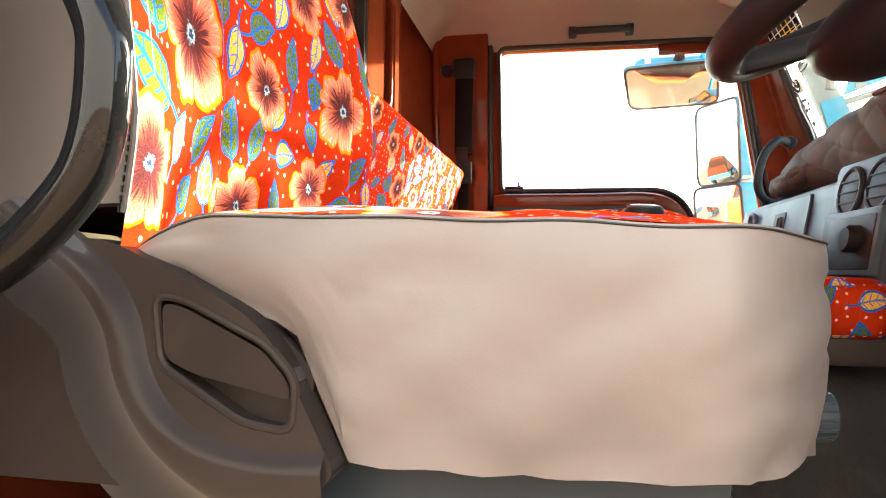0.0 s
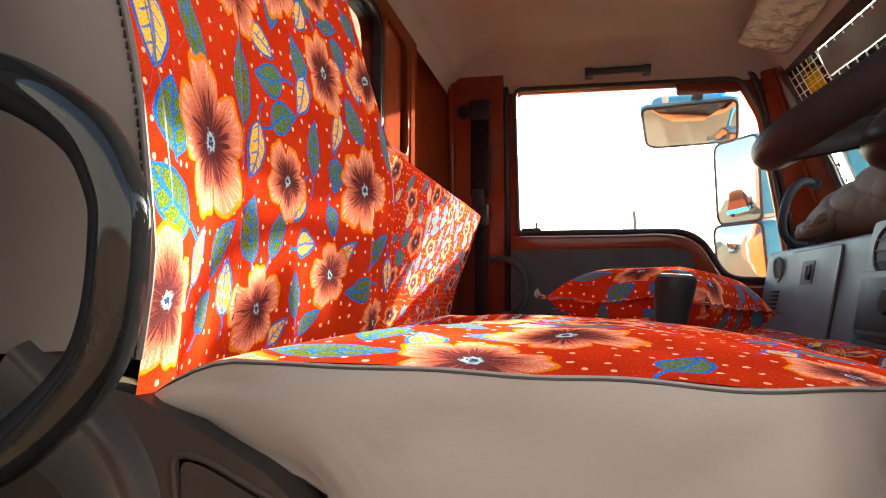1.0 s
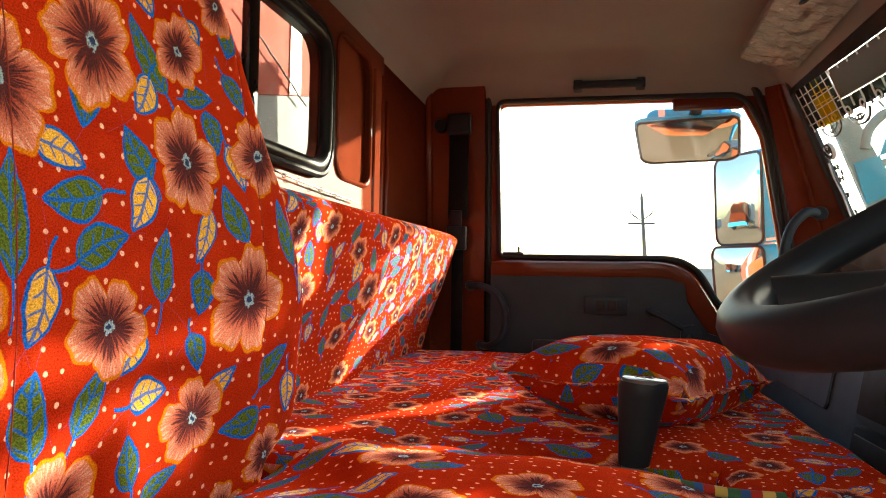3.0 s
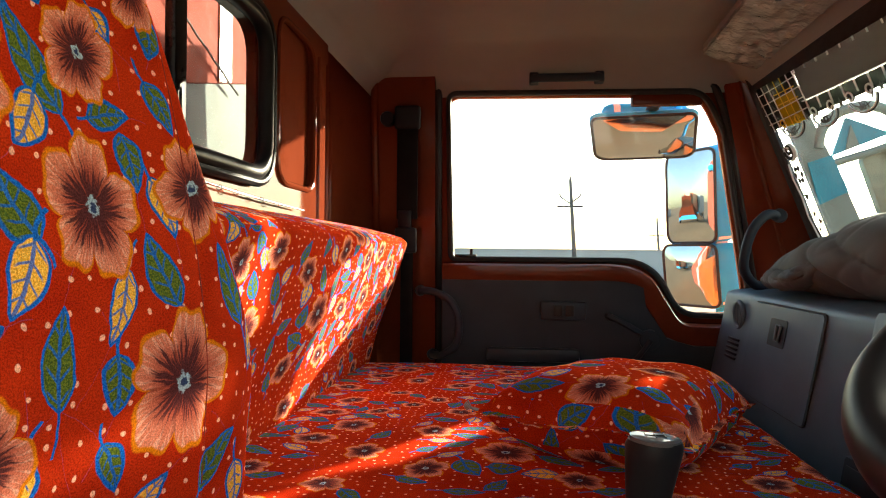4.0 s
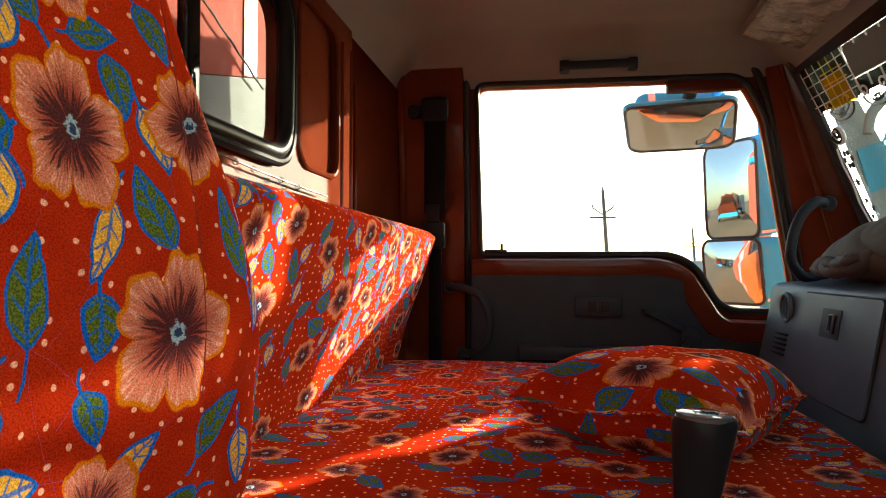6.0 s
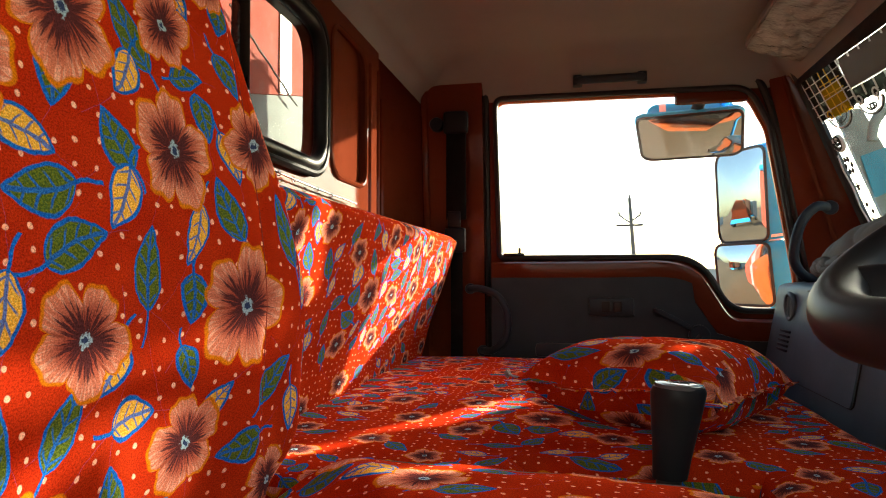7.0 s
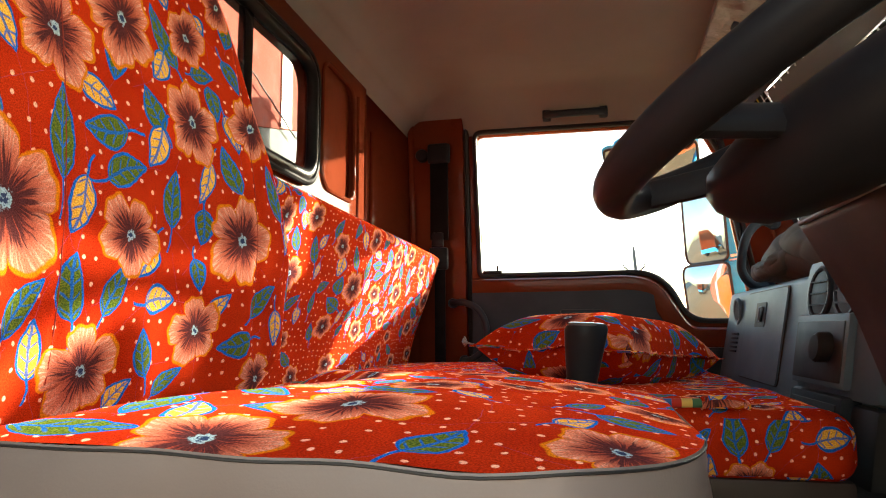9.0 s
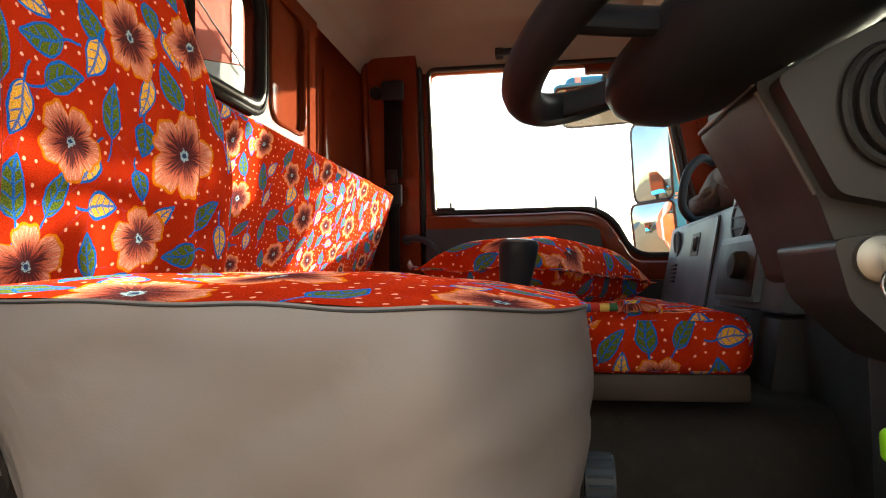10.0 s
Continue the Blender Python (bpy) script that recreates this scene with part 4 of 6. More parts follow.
uv_box(part("backrest", bm, PRINT_SEAT, seat, "upright backrest in red flower-print velour"))

for y in (0.565, 0.835):
    bm = bmesh.new()
    line = []
    for k in range(41):
        v = 0.02 + 0.9 * k / 40
        z = 0.398 + v * 0.647
        y0, y1 = back_near(z), back_far(z)
        if y < y1 - 0.02:
            line.append(back_front((y - y0) / (y1 - y0), v) + Vector((0.0002, 0, 0)))
    tube(bm, line, 0.0006, 6)
    part("seam", bm, SEAM, seat)


def back_side(u, v):
    z = 0.448 + v * 0.60
    p = back_front(0.0, (z - 0.398) / 0.647)
    return Vector((p.x - 0.002 - 0.17 * u, p.y + 0.004 - 0.012 * math.sin(math.pi * u) , z - 0.01 * u))


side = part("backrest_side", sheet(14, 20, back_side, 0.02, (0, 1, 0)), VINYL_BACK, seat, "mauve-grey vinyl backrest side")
bm = bmesh.new()
tube(bm, [back_front(0.0, k / 30) + Vector((-0.001, -0.0005, 0)) for k in range(2, 31)], 0.0022, 6)
part("piping", bm, VINYL_BACK, side)
for k in range(90):
    bm = bmesh.new()
    p = back_front(0.0, 0.07 + k * 0.010) + Vector((-0.0045, -0.0006, 0))
    box(bm, (p.x - 0.0005, p.y - 0.0012, p.z - 0.0022), (p.x + 0.0005, p.y + 0.001, p.z + 0.0022))
    part("stitch", bm, RUBBER, side)
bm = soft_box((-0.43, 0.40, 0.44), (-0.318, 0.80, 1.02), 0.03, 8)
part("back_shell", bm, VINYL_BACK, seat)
bm = soft_box((-0.39, 0.412, 0.385), (-0.315, 0.90, 0.430), 0.012, 6)
part("hinge_block", bm, RUBBER, seat)

# side fairing of the seat with a recessed recliner lever
fairing_loop = rounded_loop([(-0.42, 0.27), (-0.125, 0.27), (-0.105, 0.285), (-0.150, 0.372), (-0.205, 0.40), (-0.262, 0.425), (-0.30, 0.425), (-0.42, 0.41)], [0.02, 0.02, 0.01, 0.03, 0.02, 0.03, 0.03, 0.02], 5)
recess = rounded_loop([(-0.226, 0.390), (-0.205, 0.387), (-0.150, 0.361), (-0.131, 0.340), (-0.133, 0.309), (-0.165, 0.313), (-0.222, 0.346)], 0.010, 5)
bm = bmesh.new()
plate(bm, fairing_loop, lambda u, v, d: (u, 0.392 + d, v), 0.03, [recess])
part("fairing", bm, PLASTIC_TAUPE, seat, "taupe moulded plastic seat fairing", smooth=False)
bm = bmesh.new()
tube(bm, [Vector((p.x, 0.3935, p.y)) for p in recess], 0.0030, 8, closed=True)
part("recess_lip", bm, PLASTIC_TAUPE, seat)
bm = bmesh.new()
plate(bm, offset_loop(recess, -0.004), lambda u, v, d: (u, 0.412 + d - 0.10 * max(0.0, 0.335 - v), v), 0.01)
part("recess_floor", bm, PLASTIC_TAUPE, seat, smooth=False)
bm = bmesh.new()
plate(bm, rounded_loop([(-0.221, 0.385), (-0.206, 0.382), (-0.153, 0.357), (-0.137, 0.338), (-0.136, 0.327), (-0.200, 0.341), (-0.219, 0.350)], 0.007, 5), lambda u, v, d: (u, 0.393 + d + 0.10 * max(0, 0.36 - v), v), 0.010)
part("recliner_lever", bm, PLASTIC_TAUPE, seat, smooth=False)
bm = bmesh.new()
ridge = smooth_line([(-0.325, 0.0, 0.445), (-0.300, 0.0, 0.425), (-0.266, 0.0, 0.400), (-0.247, 0.0, 0.372), (-0.238, 0.0, 0.340), (-0.220, 0.0, 0.312), (-0.190, 0.0, 0.294), (-0.150, 0.0, 0.286), (-0.112, 0.0, 0.287)], 6)


def fairing_ridge(u, v):
    k = u * (len(ridge) - 1)
    i = min(int(k), len(ridge) - 2)
    p = ridge[i].lerp(ridge[i + 1], k - i)
    q = (ridge[min(i + 2, len(ridge) - 1)] - ridge[max(i - 1, 0)]).normalized()
    side = Vector((q.z, 0, -q.x))
    w = v * 2 - 1
    lift = 0.017 * (math.cos(math.pi * w) * 0.5 + 0.5) ** 0.8 * (1 - 0.5 * u)
    return Vector((p.x - side.x * (abs(w) * 0.060 if w < 0 else -abs(w) * 0.014) * -1, 0.3935 - lift, p.z - side.z * (abs(w) * 0.060 if w < 0 else -abs(w) * 0.014) * -1))


bm = bmesh.new()
grid(bm, 48, 18, fairing_ridge)
part("fairing_ridge", bm, PLASTIC_TAUPE, seat)
bm = bmesh.new()
plate(bm, rounded_loop([(-0.318, 0.432), (-0.292, 0.404), (-0.270, 0.410), (-0.256, 0.419), (-0.268, 0.427)], 0.004, 3), lambda u, v, d: (u, 0.404 + d + 0.25 * (v - 0.40), v), 0.003)
part("lining", bm, OLIVE_CLOTH, seat, "olive lining cloth showing under the backrest", smooth=False)
bm = bmesh.new()
box(bm, (-0.30, 0.45, 0.0), (0.13, 0.88, 0.30), 0.02)
part("pedestal", bm, PLASTIC_DARK, seat)

# grab handle beside the seat
def grab_handle(name, points, radius, label, feet, material=None):
    h = thing(name, label, "grab handle")
    bm = bmesh.new()
    tube(bm, smooth_line(points, 8), radius, 14)
    part("bar", bm, material or PLASTIC_GLOSS, h)
    for c, axis in feet:
        bm = bmesh.new()
        disc(bm, c, axis, radius * 1.5, 0.018, 16)
        part("foot", bm, material or PLASTIC_GLOSS, h)
    return h


grab_handle("door_grab_handle", [(-0.352, 0.300, 0.590), (-0.300, 0.300, 0.586), (-0.252, 0.300, 0.576), (-0.212, 0.300, 0.553), (-0.1945, 0.300, 0.526), (-0.1915, 0.300, 0.503), (-0.195, 0.300, 0.468), (-0.208, 0.300, 0.442), (-0.245, 0.300, 0.410), (-0.300, 0.300, 0.385), (-0.352, 0.300, 0.372)], 0.0128,
            "glossy black curved grab handle beside the driver's seat", [((-0.353, 0.300, 0.590), (1, 0, 0)), ((-0.353, 0.300, 0.372), (1, 0, 0))])
near_post = thing("driver_door_post", "dark plastic cover of the driver's door post", "pillar", kind="structure")
bm = bmesh.new()
box(bm, (-0.44, 0.20, 0.0), (-0.352, 0.40, 1.20), 0.02)
part("cover", bm, PLASTIC_DARK, near_post)

# ---- long bench with its backrest ----
bench = thing("bench", "long passenger bench covered in red flower-print velour", "bench", at=(0, 1.5, 0))
uv_box(part("cushion", soft_box((-0.455, 1.085, 0.318), (0.437, 2.15, 0.398), 0.030, 34, 0.010, 0.004, 7.0), PRINT_BENCH, bench), (0.05, 0.0))
uv_box(part("front_corner", soft_box((0.225, 0.945, 0.318), (0.438, 1.30, 0.4005), 0.030, 14, 0.004, 0.003, 9.0), PRINT_BENCH, bench, "rounded front corner of the cushion"), (0.05, 0.0))
uv_box(part("rear_corner", soft_box((-0.455, 0.965, 0.318), (-0.03, 1.30, 0.3995), 0.030, 14, 0.003, 0.003, 9.0), PRINT_BENCH, bench), (0.05, 0.0))
bm = bmesh.new()
box(bm, (-0.44, 1.10, 0.286), (0.432, 2.15, 0.322), 0.006)
box(bm, (0.231, 0.955, 0.2865), (0.4325, 1.12, 0.3225), 0.006)
part("base_board", bm, BENCH_BASE, bench, "taupe base board")
bm = bmesh.new()
box(bm, (-0.44, 1.30, 0.0), (0.36, 2.15, 0.286), 0.006)
part("box_base", bm, PLASTIC_DARK, bench)



def slope_back(u, v):
    y = 0.98 + u * 1.245
    prof = smooth_profile[min(int(v * (len(smooth_profile) - 1)), len(smooth_profile) - 1)]
    x, z = prof
    end = max(0.0, (y - 2.195) / 0.03)
    x -= 0.012 * end * end
    w = 0.0035 * noise.noise(Vector((y * 6, z * 8, 2)))
    return Vector((x + w, y - (0.10 * max(0.0, 0.73 - z) * u * u), z + 0.3 * w))


smooth_profile = [(p.x, p.y) for p in smooth_line([Vector((-0.440, 0.345)), Vector((-0.424, 0.395)), Vector((-0.404, 0.48)), Vector((-0.370, 0.58)), Vector((-0.338, 0.68)), Vector((-0.325, 0.722)), Vector((-0.334, 0.738)), Vector((-0.36, 0.750)), Vector((-0.448, 0.772))], 5)]
bb_bm = bmesh.new()
rows = grid(bb_bm, 60, len(smooth_profile) - 1, slope_back)
cap = [bb_bm.verts.new(Vector((REAR_X + 0.002, v.co.y - 0.006, v.co.z))) for v in rows[60]]
for j in range(len(cap) - 1):
    bb_bm.faces.new((rows[60][j], rows[60][j + 1], cap[j + 1], cap[j]))
backrest = uv_box(part("backrest", bb_bm, PRINT_SLOPE, bench, "sloping backrest in the same print"), (0.21, 0.08))
bm = bmesh.new()
box(bm, (-0.448, 0.99, 0.40), (-0.436, 2.16, 0.70), 0.002)
part("back_board", bm, BENCH_BASE, bench)

# ---- pillow ----
pillow = thing("pillow", "plump red flower-print pillow lying on the bench", "pillow", at=(0.16, 1.48, 0.405))


def pillow_half(sign):
    def fn(u, v):
        a, b = u * 2 - 1, v * 2 - 1
        corner = 1 - 0.02 * (1 - abs(a) ** 2) * abs(b) ** 3
        corner2 = 1 - 0.06 * (1 - abs(b) ** 2) * abs(a) ** 3
        x, y = a * 0.150 * corner2, b * 0.225 * corner
        h = (max(0.0, 1 - a ** 4) * max(0.0, 1 - b ** 4)) ** 0.55
        hh = h * (0.070 if sign > 0 else 0.070)
        hh += 0.004 * noise.noise(Vector((a * 3, b * 3, sign))) * h
        p = Vector((x, y, sign * hh))
        p = Matrix.Rotation(radians(-27), 3, "Z") @ p
        p.z += 0.004 * math.sin(a * 5) * (1 - h) - 0.014 * b
        return Vector((0.172, 1.442, 0.452)) + p
    return fn


bm = bmesh.new()
grid(bm, 36, 30, pillow_half(1))
grid(bm, 36, 30, pillow_half(-1))
bmesh.ops.remove_doubles(bm, verts=bm.verts, dist=0.0006)
uv_box(part("pillow_case", bm, PRINT_PILLOW, pillow), (0.30, 0.10))
bm = bmesh.new()
edge = [pillow_half(1)(u, v) for u, v in [(k / 20, 0) for k in range(20)] + [(1, k / 20) for k in range(20)] + [(1 - k / 20, 1) for k in range(20)] + [(0, 1 - k / 20) for k in range(20)]]
edge = [a.lerp(b, j / 4) for a, b in zip(edge, edge[1:] + edge[:1]) for j in range(4)]
mid = sum(edge, Vector()) / len(edge)
lip = []
for k, p in enumerate(edge):
    out = Vector((p.x - mid.x, p.y - mid.y, 0)).normalized()
    reach = 0.009 + 0.008 * noise.noise(p * 45) + 0.004 * noise.noise(p * 130)
    rise = 0.007 * noise.noise(p * 60 + Vector((7, 0, 0)))
    tip = p + out * max(0.004, reach) + Vector((0, 0, rise))
    lip.append([bm.verts.new(q) for q in (p - out * 0.006 + Vector((0, 0, 0.0022)), tip + Vector((0, 0, 0.001)), tip - Vector((0, 0, 0.001)), p - out * 0.006 - Vector((0, 0, 0.0022)))])
for a, b in zip(lip, lip[1:] + lip[:1]):
    for j in range(3):
        bm.faces.new((a[j], b[j], b[j + 1], a[j + 1]))
uv_box(part("seam_lip", bm, PRINT_PILLOW, pillow, "uneven sewn edge of the pillow case"))
bm = bmesh.new()
tip = pillow_half(1)(0.0, 0.0)
for k in range(7):
    a = 2.6 + k * 0.22
    tube(bm, smooth_line([tip + Vector((0.004, 0, 0)), tip + Vector((math.cos(a) * 0.012, math.sin(a) * 0.008 - 0.006, 0.004)), tip + Vector((math.cos(a) * 0.022, math.sin(a) * 0.014, -0.002 + 0.003 * k))], 3), 0.0012, 5)
part("tassel", bm, VINYL, pillow, "frayed pale thread tassel")

# ---- gear lever ----
lever = thing("gear_lever", "black gear lever with a pale shift pattern cap", "gear lever", at=(0.14, 1.07, 0.0))
bm = bmesh.new()
knob_prof = [(0.019, 0.40), (0.0215, 0.425), (0.0255, 0.455), (0.0295, 0.485), (0.0305, 0.497), (0.028, 0.503)]
rows = []
for r, z in knob_prof:
    rows.append([bm.verts.new(Vector((0.128 + (z - 0.40) * 0.11 + r * math.cos(a), 1.068 + r * 0.92 * math.sin(a), z))) for a in [k * math.tau / 24 for k in range(24)]])
for r0, r1 in zip(rows, rows[1:]):
    for k in range(24):
        bm.faces.new((r0[k], r0[(k + 1) % 24], r1[(k + 1) % 24], r1[k]))
bm.faces.new(rows[-1])
bm.faces.new(rows[0])
knob = part("knob", bm, WHEEL_BLACK, lever)
bm = bmesh.new()
disc(bm, (0.1393, 1.068, 0.502), (0.05, 0, 1), 0.0265, 0.005, 24, 0.022)
cap = part("cap", bm, CAP_GREY, knob, "pale shift-pattern cap")
for dx, dy, lx, ly in ((-0.010, 0, 0.0012, 0.016), (0.0, 0, 0.0012, 0.016), (0.010, 0, 0.0012, 0.016), (0.0, 0, 0.022, 0.0012)):
    bm = bmesh.new()
    box(bm, (0.1395 + dx - lx / 2, 1.068 + dy - ly / 2, 0.5068), (0.1395 + dx + lx / 2, 1.068 + dy + ly / 2, 0.5080))
    part("pattern_line", bm, RUBBER, cap)
bm = bmesh.new()
tube(bm, [(0.10, 1.06, 0.02), (0.115, 1.065, 0.25), (0.128, 1.068, 0.41)], 0.014, 12)
part("shaft", bm, RUBBER, lever)
tunnel = thing("engine_cover", "dark carpeted engine cover between the seats", "engine cover")
part("carpet", soft_box((-0.40, 0.97, -0.01), (0.62, 1.34, 0.27), 0.07, 14, 0.01, 0.003), FLOOR_MAT, tunnel)
bm = bmesh.new()
tube(bm, [(x, 0.972, 0.10) for x in (-0.36, 0.0, 0.30, 0.56)], 0.006, 8)
part("edge_trim", bm, RUBBER, tunnel)
for k in range(4):
    bm = bmesh.new()
    r = 0.060 - k * 0.010
    tube(bm, [(0.116 + 0.003 * k + r * math.cos(a), 1.064 + r * math.sin(a), 0.275 + k * 0.014) for a in [j * math.tau / 24 for j in range(24)]], 0.008, 8, closed=True)
    part("gaiter_fold", bm, RUBBER, tunnel)

# ---- steering wheel and column ----
wheel = thing("steering_wheel", "large black moulded truck steering wheel", "steering wheel", at=(0.345, 0.62, 0.72))
WC, WR, TILT = Vector((0.362, 0.62, 0.708)), 0.225, radians(28)
wx, wy = Vector((math.cos(TILT), 0, math.sin(TILT))), Vector((0, 1, 0))
wn_axis = wx.cross(wy)


def on_wheel(a, r, h=0.0):
    return WC + wx * math.cos(a) * r + wy * math.sin(a) * r + wn_axis * h


bm = bmesh.new()
tube(bm, [on_wheel(k * math.tau / 72, WR) for k in range(72)], 0.0165, 14, closed=True)
part("rim", bm, WHEEL_BLACK, wheel)
for a in (0.28, math.pi - 0.55, math.pi + 0.55, -0.28):
    bm = bmesh.new()
    tube(bm, smooth_line([on_wheel(a, 0.06, -0.035), on_wheel(a, 0.13, -0.030), on_wheel(a, WR - 0.004, 0.0)], 6), 0.018, 12, flat=0.55)
    part("spoke", bm, WHEEL_BLACK, wheel)
bm = bmesh.new()
rows = []
for r, h in ((0.02, -0.092), (0.07, -0.091), (0.110, -0.086), (0.138, -0.077), (0.156, -0.064), (0.165, -0.050), (0.166, -0.036), (0.158, -0.023), (0.135, -0.013), (0.09, -0.008), (0.03, -0.006)):
    rows.append([bm.verts.new(on_wheel(k * math.tau / 56, r, h)) for k in range(56)])
for r0, r1 in zip(rows, rows[1:]):
    for k in range(56):
        bm.faces.new((r0[k], r0[(k + 1) % 56], r1[(k + 1) % 56], r1[k]))
bm.faces.new(rows[0])
bm.faces.new(rows[-1])
part("hub", bm, WHEEL_BLACK, wheel)

column = thing("steering_column", "grey-brown plastic steering column shroud with ignition lock", "steering column", at=(0.5, 0.62, 0.4))
bm = soft_box((0.0, -0.055, -0.22), (0.07, 0.08, 0.0), 0.03, 10)
m = Matrix.Translation(WC - wn_axis * 0.0) @ Matrix.Rotation(-TILT, 4, "Y") @ Matrix.Translation((0.0, 0, -0.095))
bmesh.ops.transform(bm, matrix=m, verts=bm.verts)
part("shroud", bm, PLASTIC_COLUMN, column)
bm = soft_box((0.46, 0.54, 0.10), (0.60, 0.74, 0.44), 0.04, 10)
part("lower_shroud", bm, BLACK_PANEL, column)

# ---- dashboard ----
dash = thing("dashboard", "dark grey moulded dashboard with glovebox and centre stack", "dashboard", kind="structure", at=(0.7, 1.6, 0.4))


def dash_face(u, v):
    y = 1.17 + u * 1.12
    prof = dash_prof[round(v * (len(dash_prof) - 1))]
    x, z = prof
    return Vector((x, y, z))


dash_prof = [(p.x, p.y) for p in smooth_line([Vector((0.60, 0.06)), Vector((0.545, 0.20)), Vector((0.530, 0.30)), Vector((0.545, 0.40)), Vector((0.572, 0.53)), Vector((0.580, 0.580)), Vector((0.594, 0.603)), Vector((0.66, 0.612)), Vector((0.76, 0.63)), Vector((0.88, 0.66))], 4)]
part("body", sheet(40, len(dash_prof) - 1, dash_face, 0.02, (1, 0, -0.2)), PLASTIC_DASH, dash)


def dash_x(z):
    for (x0, z0), (x1, z1) in zip(dash_prof, dash_prof[1:]):
        if z0 <= z <= z1:
            return x0 + (x1 - x0) * (z - z0) / (z1 - z0)
    return 0.62


glove_loop = rounded_loop([(1.672, 0.372), (2.045, 0.372), (2.045, 0.588), (1.672, 0.588)], 0.014, 4)
bm = bmesh.new()
plate(bm, glove_loop, lambda u, v, d: (dash_x(v) - 0.006 + d, u, v), 0.012)
glove = part("glovebox_lid", bm, PLASTIC_DASH, dash, smooth=False)
bm = bmesh.new()
tube(bm, [Vector((dash_x(p.y) - 0.001, p.x, p.y)) for p in offset_loop(glove_loop, 0.002)], 0.0016, 6, closed=True)
part("lid_gap", bm, RUBBER, dash)
bm = bmesh.new()
plate(bm, rounded_loop([(1.828, 0.500), (1.920, 0.500), (1.920, 0.560), (1.828, 0.560)], 0.006, 3), lambda u, v, d: (dash_x(v) - 0.0085 + d, u, v), 0.004)
latch = part("latch_recess", bm, RUBBER, glove)
bm = bmesh.new()
tube(bm, [(dash_x(z) - 0.012, y, z) for y, z in ((1.852, 0.514), (1.872, 0.514), (1.872, 0.548), (1.852, 0.548))], 0.0035, 8, closed=True)
part("latch", bm, PLASTIC_DASH, latch, "small grey latch")


def air_vent(y, z, r, x):
    bm = bmesh.new()
    tube(bm, [(x - 0.004, y + math.cos(k * math.tau / 28) * r, z + math.sin(k * math.tau / 28) * r) for k in range(28)], 0.006, 8, closed=True)
    ring = part("vent_ring", bm, PLASTIC_DASH, dash)
    bm = bmesh.new()
    disc(bm, (x + 0.004, y, z), (-1, 0, 0), r - 0.004, 0.006, 24)
    part("vent_disc", bm, RUBBER, ring)
    for k in range(-2, 3):
        bm = bmesh.new()
        h = math.sqrt(max(0.0, (r - 0.006) ** 2 - (k * r / 2.8) ** 2))
        box(bm, (x - 0.006, y + k * r / 2.8 - 0.0015, z - h), (x - 0.001, y + k * r / 2.8 + 0.0015, z + h))
        part("vent_slat", bm, PLASTIC_DASH, ring)


air_vent(2.150, 0.546, 0.034, dash_x(0.546))
for k in range(5):
    bm = bmesh.new()
    box(bm, (dash_x(0.48 - k * 0.012) - 0.004, 2.115, 0.478 - k * 0.012), (dash_x(0.48) + 0.004, 2.195, 0.484 - k * 0.012), 0.001)
    part("grille_slat", bm, PLASTIC_DARK, dash)

# centre stack turned to the driver
stack = thing("centre_stack", "grey dashboard centre stack with round vents and heater knob", "centre stack", kind="structure", at=(0.6, 1.45, 0.4))
ST = Matrix(((1, 0, 0.17, 0.449), (0, 1, 0, 1.34), (0, 0, 1, 0), (0, 0, 0, 1))) @ Matrix.Rotation(radians(2.5), 4, "Z")


def on_stack(name, lo, hi, material, parent, bevel=0.004, label=""):
    bm = bmesh.new()
    box(bm, lo, hi, bevel)
    bmesh.ops.transform(bm, matrix=ST, verts=bm.verts)
    return part(name, bm, material, parent, label)


on_stack("body", (0.0, -0.21, 0.385), (0.14, 0.110, 0.618), PLASTIC_DASH, stack, 0.018)
on_stack("lower_body", (0.004, -0.206, 0.02), (0.14, 0.108, 0.382), BLACK_PANEL, stack, 0.010, "black plastic lower console")
bay = on_stack("radio_bay", (-0.012, -0.125, 0.402), (0.02, 0.095, 0.520), PLASTIC_DASH, stack, 0.006)
on_stack("bay_recess", (-0.0145, -0.115, 0.412), (0.0, 0.085, 0.508), RUBBER, bay, 0.003)
tray = on_stack("tray", (-0.012, -0.125, 0.30), (0.02, 0.095, 0.392), PLASTIC_DARK, stack, 0.008)
on_stack("tray_slot", (-0.0145, -0.11, 0.335), (0.0, 0.083, 0.380), RUBBER, tray, 0.003)
bm = bmesh.new()
disc(bm, (-0.012, -0.062, 0.466), (-1, 0, 0), 0.024, 0.024, 24, 0.020)
bmesh.ops.transform(bm, matrix=ST, verts=bm.verts)
part("heater_knob", bm, PLASTIC_TAUPE, stack, "dull metal rotary knob")
for yy in (0.020, -0.090):
    bm = bmesh.new()
    tube(bm, [(-0.003, yy + math.cos(k * math.tau / 28) * 0.043, 0.557 + math.sin(k * math.tau / 28) * 0.043) for k in range(28)], 0.006, 8, closed=True)
    bmesh.ops.transform(bm, matrix=ST, verts=bm.verts)
    ring = part("vent_ring", bm, PLASTIC_DARK, stack)
    bm = bmesh.new()
    disc(bm, (0.0, yy, 0.557), (-1, 0, 0), 0.039, 0.006, 24)
    bmesh.ops.transform(bm, matrix=ST, verts=bm.verts)
    part("vent_disc", bm, RUBBER, ring)
    for k in range(-1, 2):
        on_stack("vent_slat", (-0.009, yy - 0.036, 0.556 + k * 0.020), (-0.004, yy + 0.036, 0.5585 + k * 0.020), PLASTIC_DARK, ring, 0.0)

